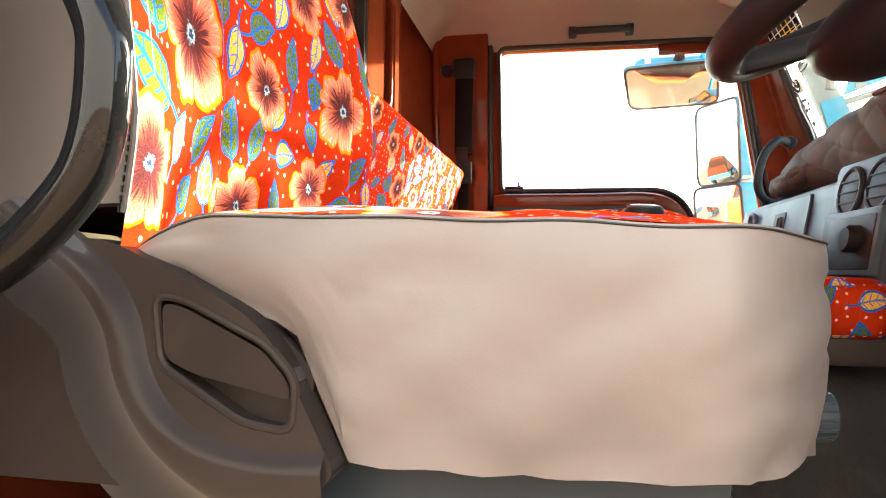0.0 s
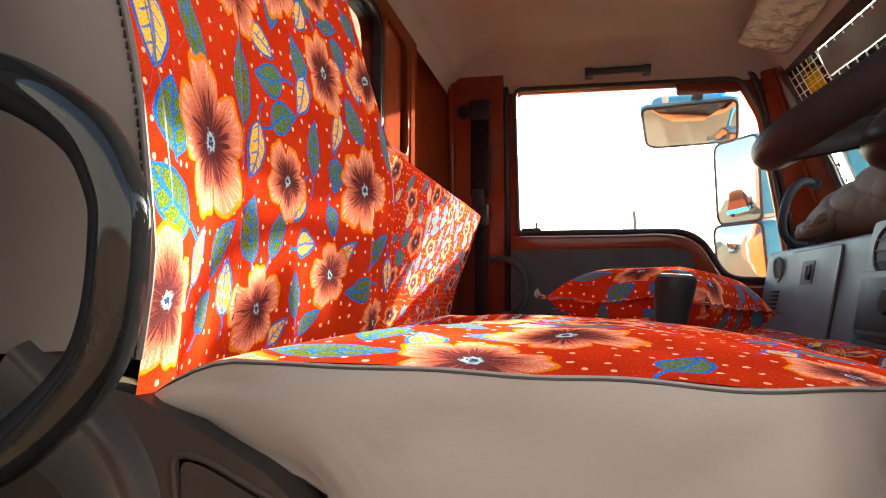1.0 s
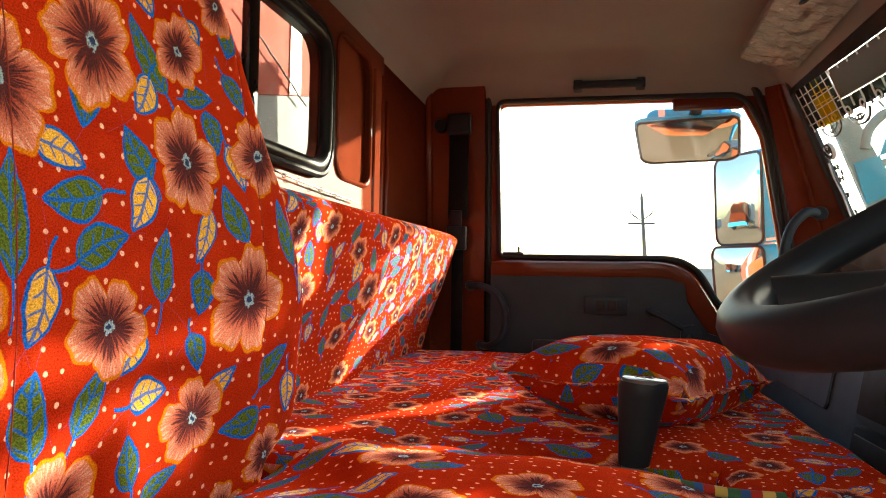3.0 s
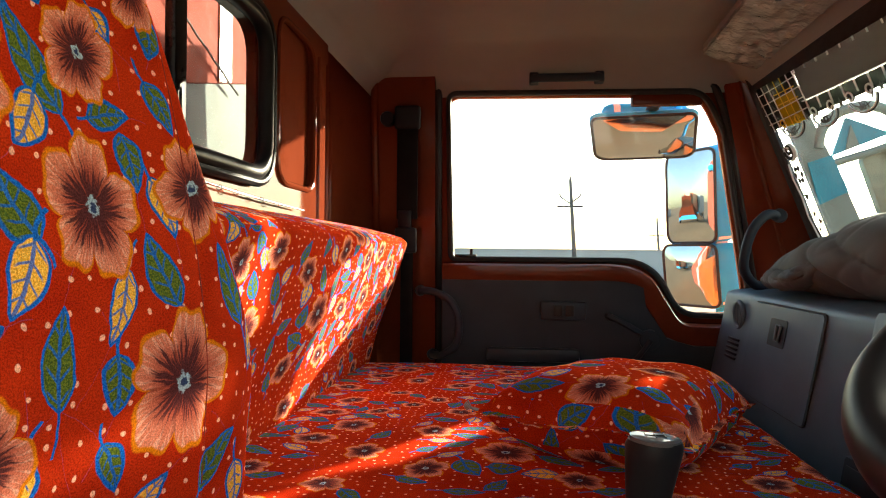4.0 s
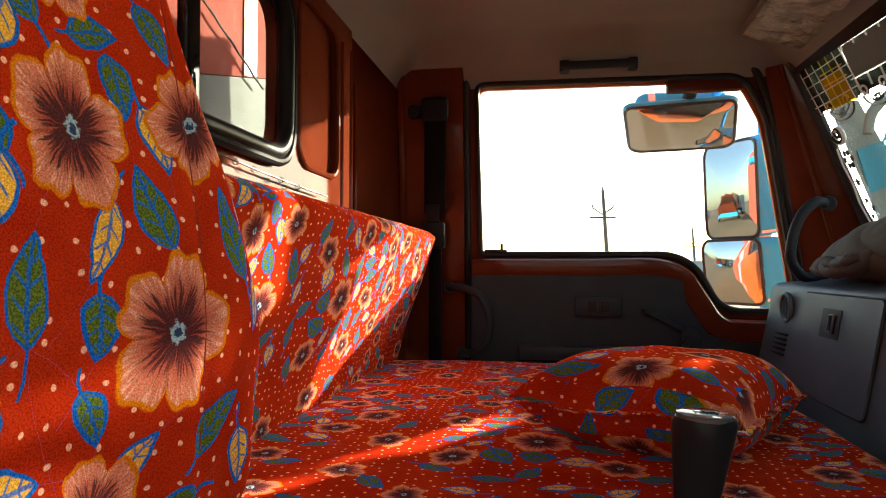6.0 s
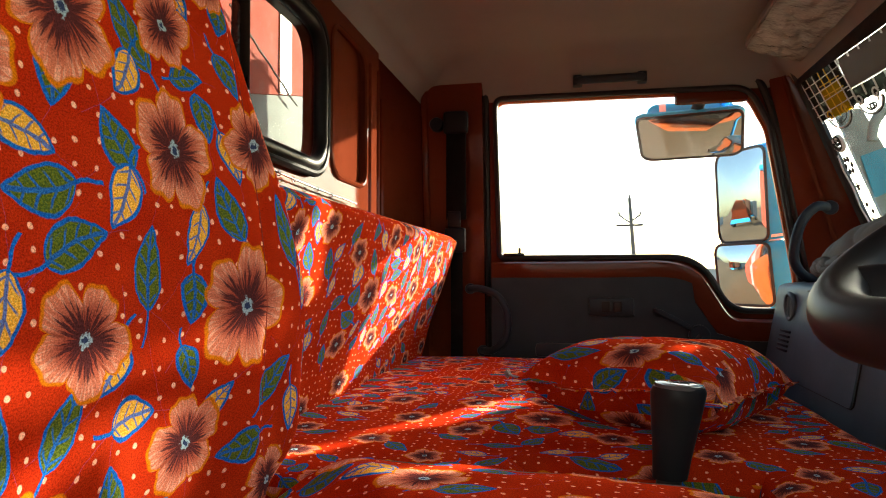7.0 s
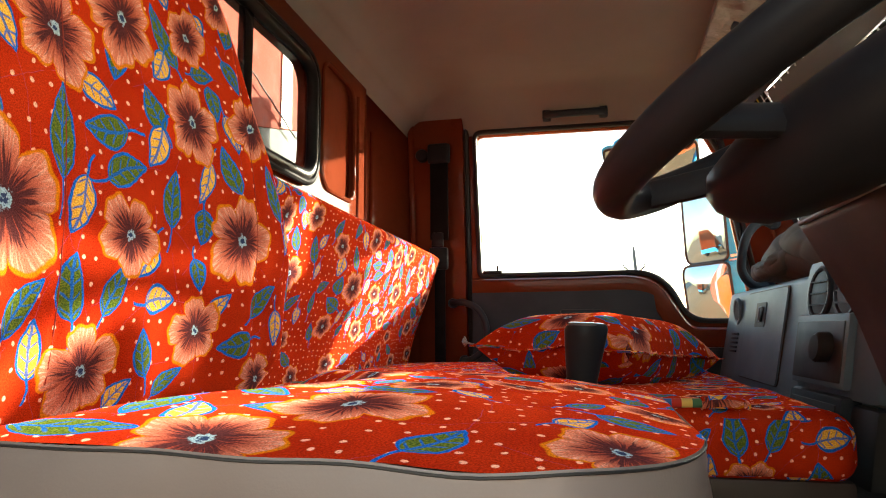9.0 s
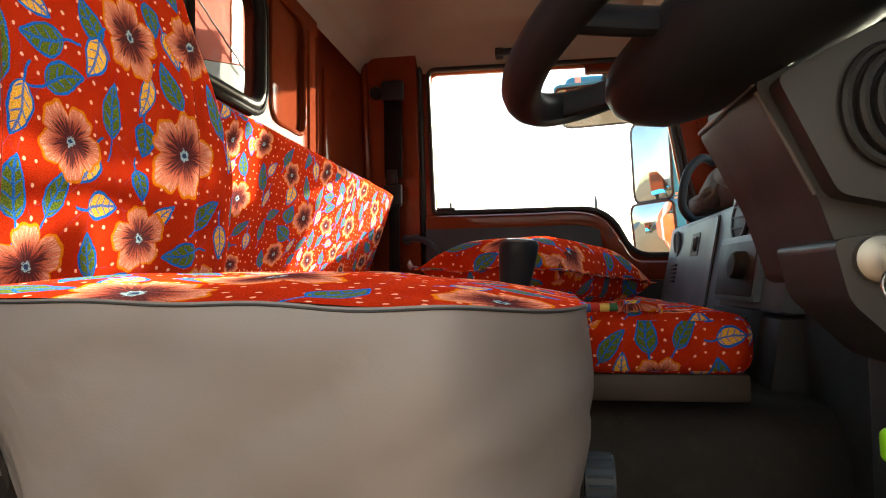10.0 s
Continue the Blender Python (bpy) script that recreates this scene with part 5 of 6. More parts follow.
# ---- jacket on the dash ----
jacket = thing("jacket", "crumpled brown quilted jacket heaped on the dashboard", "jacket", at=(0.7, 1.8, 0.63))
bm = bmesh.new()


def heap(u, v):
    a, b = u * math.tau, v
    y = 2.12 - b * 0.92
    body = math.sin(math.pi * min(1.0, max(0.0, b * 0.94 + 0.06))) ** 0.42
    hgt = (0.115 + 0.15 * b ** 1.4) * body
    wid = 0.115 * body
    zc, xc = 0.622 + hgt * 0.45, 0.682 + 0.06 * b
    c, s = math.cos(a), math.sin(a)
    z = zc + hgt * 0.55 * s
    p = Vector((xc + wid * c, y, max(z, 0.606 + 0.02 * abs(c))))
    f = 0.012 * noise.noise(Vector((p.x * 4, p.y * 3.5 + p.z * 3, p.z * 4)))
    f -= 0.011 * (1 - abs(noise.noise(Vector((p.x * 3 + 3, p.y * 4 - p.z * 6, p.z * 3))))) ** 7
    f += 0.003 * noise.noise(Vector((p.x * 12, p.y * 9 - p.z * 16, p.z * 8 + 3)))
    f -= 0.003 * (1 - abs(noise.noise(Vector((p.x * 9, p.y * 11 + p.z * 13, 4 + p.z * 7))))) ** 7
    return p + Vector((c, 0, s)) * f * body


grid(bm, 110, 170, heap)
bmesh.ops.remove_doubles(bm, verts=bm.verts, dist=0.0005)
part("body_cloth", bm, JACKET_CLOTH, jacket)


def cloth_tube(name, path, r0, r1, flat, label):
    """A slack sleeve or hem: a tube that sags into rings of folds."""
    line = smooth_line(path, 10)
    n = len(line)

    def fn(u, v):
        i = min(int(u * (n - 1)), n - 2)
        p = line[i].lerp(line[i + 1], u * (n - 1) - i)
        t = (line[min(i + 1, n - 1)] - line[max(i - 1, 0)]).normalized()
        s = t.cross(Vector((0, 0, 1))).normalized()
        up = s.cross(t)
        a = v * math.tau
        r = (r0 + (r1 - r0) * u) * min(1.0, math.sqrt(max(0.0, min(u, 1 - u)) * 14 + 0.02))
        fold = 0.16 * noise.noise(Vector((u * 9 + 2, math.cos(a) * 0.9, math.sin(a) * 0.9)))
        fold -= 0.16 * (1 - abs(noise.noise(Vector((u * 7, math.cos(a + u * 3) * 1.3, math.sin(a + u * 3) * 1.3))))) ** 6
        return p + (s * math.cos(a) + up * math.sin(a) * flat) * r * (1 + fold)

    bm = bmesh.new()
    grid(bm, 90, 40, fn)
    bmesh.ops.remove_doubles(bm, verts=bm.verts, dist=0.0005)
    return part(name, bm, JACKET_CLOTH, jacket, label)


cloth_tube("sleeve", [(0.618, 2.05, 0.640), (0.604, 2.00, 0.648), (0.598, 1.93, 0.646), (0.604, 1.86, 0.652), (0.640, 1.79, 0.690)], 0.026, 0.032, 0.85, "slack folded sleeve")

# ---- passenger grab handles, seat belt, ceiling grip ----
grab_handle("pillar_grab_handle", [(0.690, 2.225, 0.812), (0.655, 2.195, 0.812), (0.618, 2.185, 0.775), (0.600, 2.188, 0.720), (0.598, 2.195, 0.665), (0.625, 2.20, 0.625), (0.668, 2.215, 0.620)], 0.013,
            "black curved grab handle on the windscreen pillar", [((0.705, 2.238, 0.812), (-0.4, -0.8, 0)), ((0.680, 2.235, 0.620), (-0.4, -0.8, 0))], PLASTIC_DARK)
grab_handle("door_pull_handle", [(-0.300, 2.285, 0.588), (-0.255, 2.240, 0.588), (-0.205, 2.225, 0.565), (-0.178, 2.225, 0.510), (-0.185, 2.228, 0.440), (-0.225, 2.240, 0.405), (-0.262, 2.285, 0.398)], 0.011,
            "black curved pull handle beside the passenger door", [((-0.300, 2.300, 0.588), (0, -1, 0)), ((-0.262, 2.300, 0.398), (0, -1, 0))], PLASTIC_DARK)
belt = thing("seat_belt", "black seat belt hanging on the door pillar", "seat belt", at=(-0.34, 2.28, 0.9))
bm = bmesh.new()
box(bm, (-0.368, 2.246, 0.80), (-0.306, 2.258, 1.10), 0.003)
part("strap", bm, WEBBING, belt)
bm = bmesh.new()
box(bm, (-0.376, 2.236, 1.065), (-0.298, 2.262, 1.135), 0.012, 3)
part("guide_loop", bm, WHEEL_BLACK, belt)
bm = bmesh.new()
disc(bm, (-0.40, 2.276, 1.10), (0, -1, 0), 0.022, 0.024)
part("anchor_knob", bm, WHEEL_BLACK, belt)
bm = bmesh.new()
box(bm, (-0.362, 2.238, 0.775), (-0.322, 2.252, 0.825), 0.004)
part("tongue", bm, WHEEL_BLACK, belt, "dark belt tongue")
bm = bmesh.new()
box(bm, (-0.372, 2.240, 0.70), (-0.308, 2.268, 0.775), 0.008)
part("retractor_cover", bm, WHEEL_BLACK, belt)
bm = bmesh.new()
box(bm, (-0.355, 2.252, 0.05), (-0.318, 2.258, 0.70), 0.002)
part("lower_strap", bm, WEBBING, belt)
grip = thing("ceiling_grip", "black folded ceiling grip above the passenger door", "ceiling grip", at=(0.12, 2.22, 1.21))
bm = bmesh.new()
tube(bm, smooth_line([(0.028, 2.262, 1.212), (0.05, 2.245, 1.208), (0.125, 2.238, 1.206), (0.20, 2.245, 1.208), (0.222, 2.262, 1.212)], 6), 0.0125, 10)
part("bar", bm, PLASTIC_DARK, grip)
for x in (0.032, 0.218):
    bm = bmesh.new()
    box(bm, (x - 0.014, 2.25, 1.195), (x + 0.014, 2.285, 1.228), 0.006)
    part("mount", bm, PLASTIC_DARK, grip)

# plastic-wrapped visor on the ceiling
visor = thing("sun_visor", "sun visor still wrapped in crinkled plastic film", "sun visor", at=(0.54, 1.8, 1.21))


def visor_sheet(u, v):
    y = 2.15 - u * 0.86
    x = 0.475 + v * 0.135 - 0.03 * u
    z = 1.240 - 0.045 * v + 0.006 * noise.noise(Vector((x * 30, y * 22, 0)))
    return Vector((x, y + 0.07 * (1 - v) * 0, z))


part("board", sheet(40, 14, lambda u, v: visor_sheet(u, v) + Vector((0, 0, 0.006)), 0.014, (0, 0, 1)), HEADLINER, visor)
part("film", sheet(90, 34, lambda u, v: visor_sheet(u, v) - Vector((0, 0, 0.003 + 0.004 * abs(noise.noise(Vector((u * 26, v * 5, 7)))))), 0.002, (0, 0, 1)), PLASTIC_FILM, visor, "crinkled clear plastic film")
for y in (2.10, 1.34):
    bm = bmesh.new()
    tube(bm, [(0.600, y + 0.02, 1.205), (0.600, y - 0.02, 1.205)], 0.008, 10)
    part("hinge", bm, PLASTIC_DARK, visor)
bm = bmesh.new()
box(bm, (0.505, 1.70, 1.218), (0.530, 1.74, 1.228), 0.003)
part("clip", bm, PLASTIC_DARK, visor)

# ---- outside mirrors on the passenger side ----
def mirror(name, centre, normal, w, h, bow, label, stripes, shift=(0.0, 0.0), deep=1.0):
    mr = thing(name, label, "mirror", "passenger side mirrors", at=centre)
    nrm = Vector(normal).normalized()
    right = Vector((0, 0, 1)).cross(nrm).normalized()
    up = right.cross(nrm) * -1
    up = up if up.z > 0 else -up
    c = Vector(centre)
    loop = rounded_loop([(-w / 2, -h / 2), (w / 2, -h / 2), (w / 2, h / 2), (-w / 2, h / 2)], min(w, h) * 0.16, 6)

    def on(p, d):
        r2 = (p[0] ** 2 + p[1] ** 2)
        return c + right * p[0] + up * p[1] + nrm * (d - r2 * bow)

    bm = bmesh.new()
    rows = []
    for k in range(9):
        s = 1 - k / 9
        rows.append([bm.verts.new(on(p * s, 0.0)) for p in loop])
    for r0, r1 in zip(rows, rows[1:]):
        for i in range(len(r0)):
            j = (i + 1) % len(r0)
            bm.faces.new((r0[i], r0[j], r1[j], r1[i]))
    bm.faces.new(rows[-1])
    part("reflector", bm, MIRROR, mr)
    bm = bmesh.new()
    tube(bm, [on(p, 0.0) for p in loop], 0.005, 8, closed=True)
    part("rim", bm, RUBBER, mr)
    bm = bmesh.new()
    rows = []
    sh = Vector(shift)
    for d, s, k in ((-0.004, 1.03, 0.0), (-0.03, 1.05, 0.6), (-0.065, 1.0, 1.0), (-0.09, 0.75, 1.0)):
        rows.append([bm.verts.new(on(p * s + sh * k, d * deep)) for p in loop])
    for r0, r1 in zip(rows, rows[1:]):
        for i in range(len(r0)):
            j = (i + 1) % len(r0)
            bm.faces.new((r0[i], r0[j], r1[j], r1[i]))
    bm.faces.new(rows[-1])
    shell = part("housing", bm, PAINT_BLUE, mr, "sky-blue painted housing")
    for a0, a1 in stripes:
        bm = bmesh.new()
        n = len(loop)
        idx = [i % n for i in range(int(a0 * n), int(a1 * n) + 1)]
        rr = [[bm.verts.new(on(loop[i] * s + sh * k, d * deep)) for i in idx] for d, s, k in ((-0.006, 1.05, 0.0), (-0.03, 1.07, 0.6), (-0.066, 1.02, 1.0))]
        for r0, r1 in zip(rr, rr[1:]):
            for i in range(len(r0) - 1):
                bm.faces.new((r0[i], r0[i + 1], r1[i + 1], r1[i]))
        part("white_band", bm, PAINT_WHITE, shell)
    return mr


mirror("main_mirror", (0.578, 2.72, 0.905), (-1.29, -0.79, -0.06), 0.222, 0.320, 0.42, "tall convex side mirror in a blue and white housing", [(0.30, 0.36), (0.42, 0.46)], (0.035, 0.01))
mirror("wide_mirror", (0.575, 2.72, 0.628), (-0.80, -0.57, -0.12), 0.230, 0.215, 1.2, "low wide-angle side mirror in a blue housing", [(0.40, 0.45)], (0.04, 0.0))
mirror("kerb_mirror", (0.385, 2.50, 1.060), (-0.10, -0.50, -0.86), 0.315, 0.205, 0.8, "kerb mirror with a white-banded blue housing", [], (0.0, 0.0), 0.35)
kerb = bpy.data.objects["kerb_mirror"]
shell = part("top_shell", soft_box((0.255, 2.490, 1.122), (0.532, 2.556, 1.192), 0.032, 10), PAINT_BLUE, kerb, "sky-blue painted top of the housing")
for x0, x1 in ((0.286, 0.320), (0.480, 0.505)):
    part("white_band", soft_box((x0, 2.4885, 1.1205), (x1, 2.5575, 1.1935), 0.033, 8), PAINT_WHITE, shell)
bm = bmesh.new()
tube(bm, [(0.402, 2.478, 1.10), (0.402, 2.470, 1.15), (0.402, 2.36, 1.176)], 0.019, 10)
part("stem", bm, RUBBER, kerb, "black mounting stem")
for mr, x, y, z0, z1 in ((bpy.data.objects["main_mirror"], 0.700, 2.700, 0.757, 1.065), (bpy.data.objects["wide_mirror"], 0.700, 2.700, 0.523, 0.733)):
    rim_shell = part("side_shell", soft_box((x - 0.006, y, z0), (x + 0.008, y + 0.05, z1), 0.006, 6), PAINT_BLUE, mr, "blue painted edge of the housing")
    for k in range(3):
        zz = z0 + (z1 - z0) * (0.2 + 0.3 * k)
        bm = bmesh.new()
        box(bm, (x - 0.0075, y - 0.002, zz - 0.022), (x + 0.0095, y + 0.052, zz + 0.022), 0.004)
        part("white_band", bm, PAINT_WHITE, rim_shell)
bracket = thing("mirror_bracket", "blue and white painted tube bracket of the mirrors", "mirror bracket", at=(0.7, 2.6, 0.8))
for pts in ([(0.70, 2.76, 1.15), (0.70, 2.77, 0.8), (0.70, 2.76, 0.50)], [(0.70, 2.765, 0.79), (0.80, 2.40, 0.77)], [(0.70, 2.765, 1.0), (0.80, 2.40, 0.72)], [(0.70, 2.76, 0.52), (0.79, 2.40, 0.53)], [(0.48, 2.56, 1.14), (0.50, 2.45, 1.20), (0.52, 2.36, 1.19)]):
    bm = bmesh.new()
    tube(bm, pts, 0.013, 10)
    part("arm", bm, PAINT_BLUE, bracket)
for c in ((0.70, 2.768, 0.92), (0.70, 2.768, 0.66), (0.75, 2.58, 0.78)):
    bm = bmesh.new()
    tube(bm, [Vector(c) + Vector((0, 0, -0.05)), Vector(c) + Vector((0, 0, 0.05))] if c[0] < 0.72 else [Vector((0.735, 2.64, 0.783)), Vector((0.765, 2.53, 0.777))], 0.0145, 10)
    part("white_band", bm, PAINT_WHITE, bracket)
bm = bmesh.new()
box(bm, (0.318, 2.312, 1.140), (0.520, 2.345, 1.186), 0.008)
part("mount_plate", bm, PAINT, bracket, "red-brown mounting plate")

# ---- vehicles outside ----
def lorry(name, origin, turn, body_mat, cab_mat, label, length=7.0):
    lo = thing(name, label, "truck", "parked trucks", at=origin)
    m = Matrix.Translation(origin) @ Matrix.Rotation(radians(turn), 4, "Z")

    def add(nm, a, b, mat, bevel=0.03, par=None):
        bm = bmesh.new()
        box(bm, a, b, bevel)
        bmesh.ops.transform(bm, matrix=m, verts=bm.verts)
        return part(nm, bm, mat, par or lo, smooth=False)

    cab = add("cab", (0.0, -1.2, 0.75), (1.9, 1.2, 2.85), cab_mat, 0.12)
    add("windscreen", (1.88, -1.05, 1.75), (1.915, 1.05, 2.55), GLASS_DUSTY, 0.01, cab)
    add("bumper", (1.85, -1.2, 0.45), (2.05, 1.2, 0.85), PAINT_BLUE, 0.04)
    add("side_window", (0.55, -1.215, 1.75), (1.45, -1.19, 2.45), RUBBER, 0.01, cab)
    add("side_window", (0.55, 1.19, 1.75), (1.45, 1.215, 2.45), RUBBER, 0.01, cab)
    bed = add("cargo_body", (-length, -1.22, 1.15), (-0.15, 1.22, 2.95), body_mat, 0.03)
    for k in range(7):
        x = -length + 0.25 + k * (length - 0.6) / 6
        add("side_rib", (x, -1.27, 1.15), (x + 0.10, 1.27, 2.95), body_mat, 0.01, bed)
    add("chassis", (-length, -0.45, 0.75), (1.5, 0.45, 1.05), RUBBER, 0.02)
    for x in (1.0, -length + 2.3, -length + 1.1):
        for y in (-1.05, 1.05):
            bm = bmesh.new()
            disc(bm, (x, y - 0.14, 0.5), (0, 1, 0), 0.5, 0.28, 24, 0.44)
            bmesh.ops.transform(bm, matrix=m, verts=bm.verts)
            tyre = part("wheel", bm, RUBBER, lo)
            bm = bmesh.new()
            disc(bm, (x, y + (0.15 if y > 0 else -0.15), 0.5), (0, 1 if y > 0 else -1, 0), 0.24, 0.02, 18)
            bmesh.ops.transform(bm, matrix=m, verts=bm.verts)
            part("rim", bm, PAINT_WHITE, tyre)
    return lo


lorry("parked_truck", (-17.0, 6.6, -1.35), 4, PAINT_ORANGE, PAINT, "orange loaded truck parked behind in the yard")
lorry("parked_truck", (-25.0, 5.4, -1.35), 8, CONCRETE, GREY_FRONT, "pale truck parked further back in the yard")

# own cargo body behind the rear window
own = thing("cargo_body", "orange and grey front board of this truck's cargo body", "cargo body", at=(-0.9, 1.25, -0.3))
bm = bmesh.new()
plate(bm, [(0.04, -0.25), (2.44, -0.25), (2.44, 1.255), (1.80, 1.095), (0.04, 1.095)], lambda u, v, d: (-0.81 - d, u, v), 0.05)
part("lower_board", bm, PAINT_PRIMER, own, "grey-white painted lower board", smooth=False)
bm = bmesh.new()
plate(bm, [(0.02, 1.097), (1.80, 1.097), (2.44, 1.257), (2.46, 1.75), (0.02, 1.75)], lambda u, v, d: (-0.806 - d, u, v), 0.05)
part("upper_board", bm, PAINT_FADED, own, "faded red painted upper board", smooth=False)
bm = bmesh.new()
box(bm, (-6.5, 0.04, -0.25), (-0.865, 2.44, 1.74), 0.02)
part("body", bm, PAINT_FADED, own, smooth=False)
bm = bmesh.new()
plate(bm, [(2.00, 1.149), (2.075, 1.168), (2.075, 1.75), (2.00, 1.75)], lambda u, v, d: (-0.802 - d, u, v), 0.003)
part("painted_stripe", bm, PAINT_ORANGE, own, "orange painted stripe", smooth=False)
bm = bmesh.new()
tube(bm, [(-0.79, 1.70 + 0.03 * k, 1.285 - 0.0115 * k + 0.002 * math.sin(k * 2.1)) for k in range(14)], 0.003, 8)
part("lashing_rope", bm, VINYL, own)

# own cab's outer skin, seen in the mirrors
skin = thing("cab_outer_skin", "glossy orange outer skin of the cab side", "cab skin", kind="structure")
bm = bmesh.new()
plate(bm, [(-0.52, -0.6), (0.98, -0.6), (0.98, 0.45), (0.80, 0.76), (0.63, 1.22), (0.60, 1.36), (-0.52, 1.36)], lambda u, v, d: (u, lean_y(v) + 0.038 + d, v), 0.012, [offset_loop(window_loop, 0.006)])
part("side_skin", bm, PAINT_ORANGE, skin, smooth=False)

# ---- stickers and sun film on the windscreen ----
def on_screen(y, z, d=0.004):
    return Vector((screen(y, z) - d, y, z))


film = thing("windscreen_film", "dark sun film band with white lattice print on the windscreen", "window sticker")
part("band", sheet(40, 3, lambda u, v: on_screen(2.04 - u * 1.78, 1.160 - v * 0.076, 0.003), 0.001, (-1, 0, 0)), BAND_FILM, film, "grey-brown sun film")
part("tint_strip", sheet(40, 2, lambda u, v: on_screen(2.042 - u * 1.78, 1.083 - v * 0.034, 0.003), 0.001, (-1, 0, 0)), TINT_DARK, film, "dark translucent strip")
part("corner_band", sheet(6, 4, lambda u, v: on_screen(2.245 - u * 0.202, 1.172 - v * 0.125, 0.003), 0.001, (-1, 0, 0)), TINT_DARK, film, "dark green tinted corner film")
part("corner_tint", sheet(6, 4, lambda u, v: on_screen(2.165 - u * 0.098, 1.118 - v * 0.075, 0.0045), 0.0006, (-1, 0, 0)), TINT_YELLOW, film, "yellow tinted square")


def screen_line(pts, mat, r=0.0016, name="printed_line", d=0.006):
    bm = bmesh.new()
    tube(bm, [on_screen(y, z, d) for y, z in pts], r, 6)
    part(name, bm, mat, film)


for k in range(7):
    y = 2.242 - k * 0.0325
    screen_line([(y - 0.003 * j, 1.172 - j * 0.022) for j in range(7)], LINE_YELLOW if k in (3, 4) else LINE_WHITE, name="lattice_bar")
for k in range(5):
    z = 1.165 - k * 0.026
    screen_line([(2.244 - j * 0.034 - k * 0.002, z + j * 0.001) for j in range(7)], LINE_WHITE, name="lattice_bar")
    if k in (2, 3):
        screen_line([(2.16 - j * 0.025, z + 0.012) for j in range(5)], LINE_YELLOW, name="lattice_bar")
screen_line([(2.05 - k * 0.06, 1.084) for k in range(30)], LINE_WHITE, 0.0016)
screen_line([(2.05 - k * 0.06, 1.166) for k in range(30)], LINE_WHITE, 0.0012)
for k in range(34):
    y = 2.035 - k * 0.05
    screen_line([(y, 1.168), (y, 1.150)], LINE_WHITE, 0.0020, "tick")
    screen_line([(y, 1.082), (y, 1.056)], LINE_WHITE, 0.0022, "tick")


def curl(y, z, r, turn, mat, hand=1, width=0.0018, d=0.006):
    pts = []
    for i in range(16):
        a = turn + hand * i * 0.42
        rr = r * (1 - i / 22)
        pts.append((y + math.cos(a) * rr, z + math.sin(a) * rr))
    screen_line(pts, mat, width, "scroll", d)


for k in range(12):
    y = 2.135 - k * 0.15
    mat = LINE_YELLOW if k == 0 else LINE_WHITE
    for side, turn, hand in ((0.035, 0.0, 1), (-0.035, math.pi, -1)):
        curl(y + side, 1.050, 0.014, turn, LINE_BLACK, hand, 0.0028, 0.004)
        curl(y + side, 1.050, 0.014, turn, mat, hand, 0.0024)
    screen_line([(y + 0.052 * math.cos(a), 1.042 - 0.030 * math.sin(a)) for a in [math.pi * j / 12 for j in range(13)]], LINE_WHITE, 0.0018, "lace_arc")
    screen_line([(y + 0.053 * math.cos(a), 1.042 - 0.031 * math.sin(a)) for a in [math.pi * j / 12 for j in range(13)]], LINE_BLACK, 0.0023, "lace_arc", 0.003)
    screen_line([(y + 0.040 * math.cos(a), 1.044 - 0.020 * math.sin(a)) for a in [math.pi * j / 12 for j in range(13)]], LINE_BLACK, 0.0014, "lace_arc")
    if k % 2 == 0:
        txt = bpy.data.curves.new("numerals", "FONT")
        txt.body = "786"
        txt.size = 0.028
        txt.extrude = 0.0004
        txt.align_x = "CENTER"
        txt.materials.append(LINE_BLACK)
        ob = new("numerals", txt)
        ob.matrix_world = Matrix.Translation(on_screen(y, 1.017, 0.007)) @ Matrix(((0, -0.35, 1, 0), (1, 0, 0, 0), (0, 1, 0.35, 0), (0, 0, 0, 1)))
        ob.parent = film
    else:
        screen_line([(y + 0.020 * math.cos(a), 1.027 + 0.007 * math.sin(a)) for a in [j * math.tau / 14 for j in range(15)]], LINE_BLACK, 0.0018, "eye_print")
        screen_line([(y + 0.008 * math.cos(a), 1.027 + 0.006 * math.sin(a)) for a in [j * math.tau / 10 for j in range(11)]], LINE_BLACK, 0.0022, "eye_print")


def star(y, z, r):
    bm = bmesh.new()
    vs = [bm.verts.new(on_screen(y + (r if k % 2 == 0 else r * 0.4) * math.sin(k * math.pi / 5), z + (r if k % 2 == 0 else r * 0.4) * math.cos(k * math.pi / 5), 0.005)) for k in range(10)]
    ws = [bm.verts.new(v.co + Vector((-0.001, 0, 0))) for v in vs]
    bm.faces.new(vs)
    bm.faces.new(ws)
    for k in range(10):
        bm.faces.new((vs[k], vs[(k + 1) % 10], ws[(k + 1) % 10], ws[k]))
    part("star", bm, LINE_BLACK, film, smooth=False)


for k in range(11):
    star(2.060 - k * 0.15, 1.048, 0.013)
curl(2.196, 0.985, 0.028, 0.4, LINE_WHITE, -1, 0.0066, 0.003)
curl(2.196, 0.985, 0.027, 0.4, LINE_BLACK, -1, 0.0044)
curl(2.196, 0.985, 0.015, 2.4, LINE_BLACK, -1, 0.0036)
screen_line([(2.224, 0.985), (2.230, 0.93), (2.222, 0.88), (2.230, 0.83), (2.218, 0.77), (2.206, 0.72)], LINE_BLACK, 0.0052, "scroll")
screen_line([(2.214, 0.95), (2.220, 0.91), (2.213, 0.86), (2.220, 0.81), (2.209, 0.75)], LINE_WHITE, 0.0022, "scroll", 0.012)
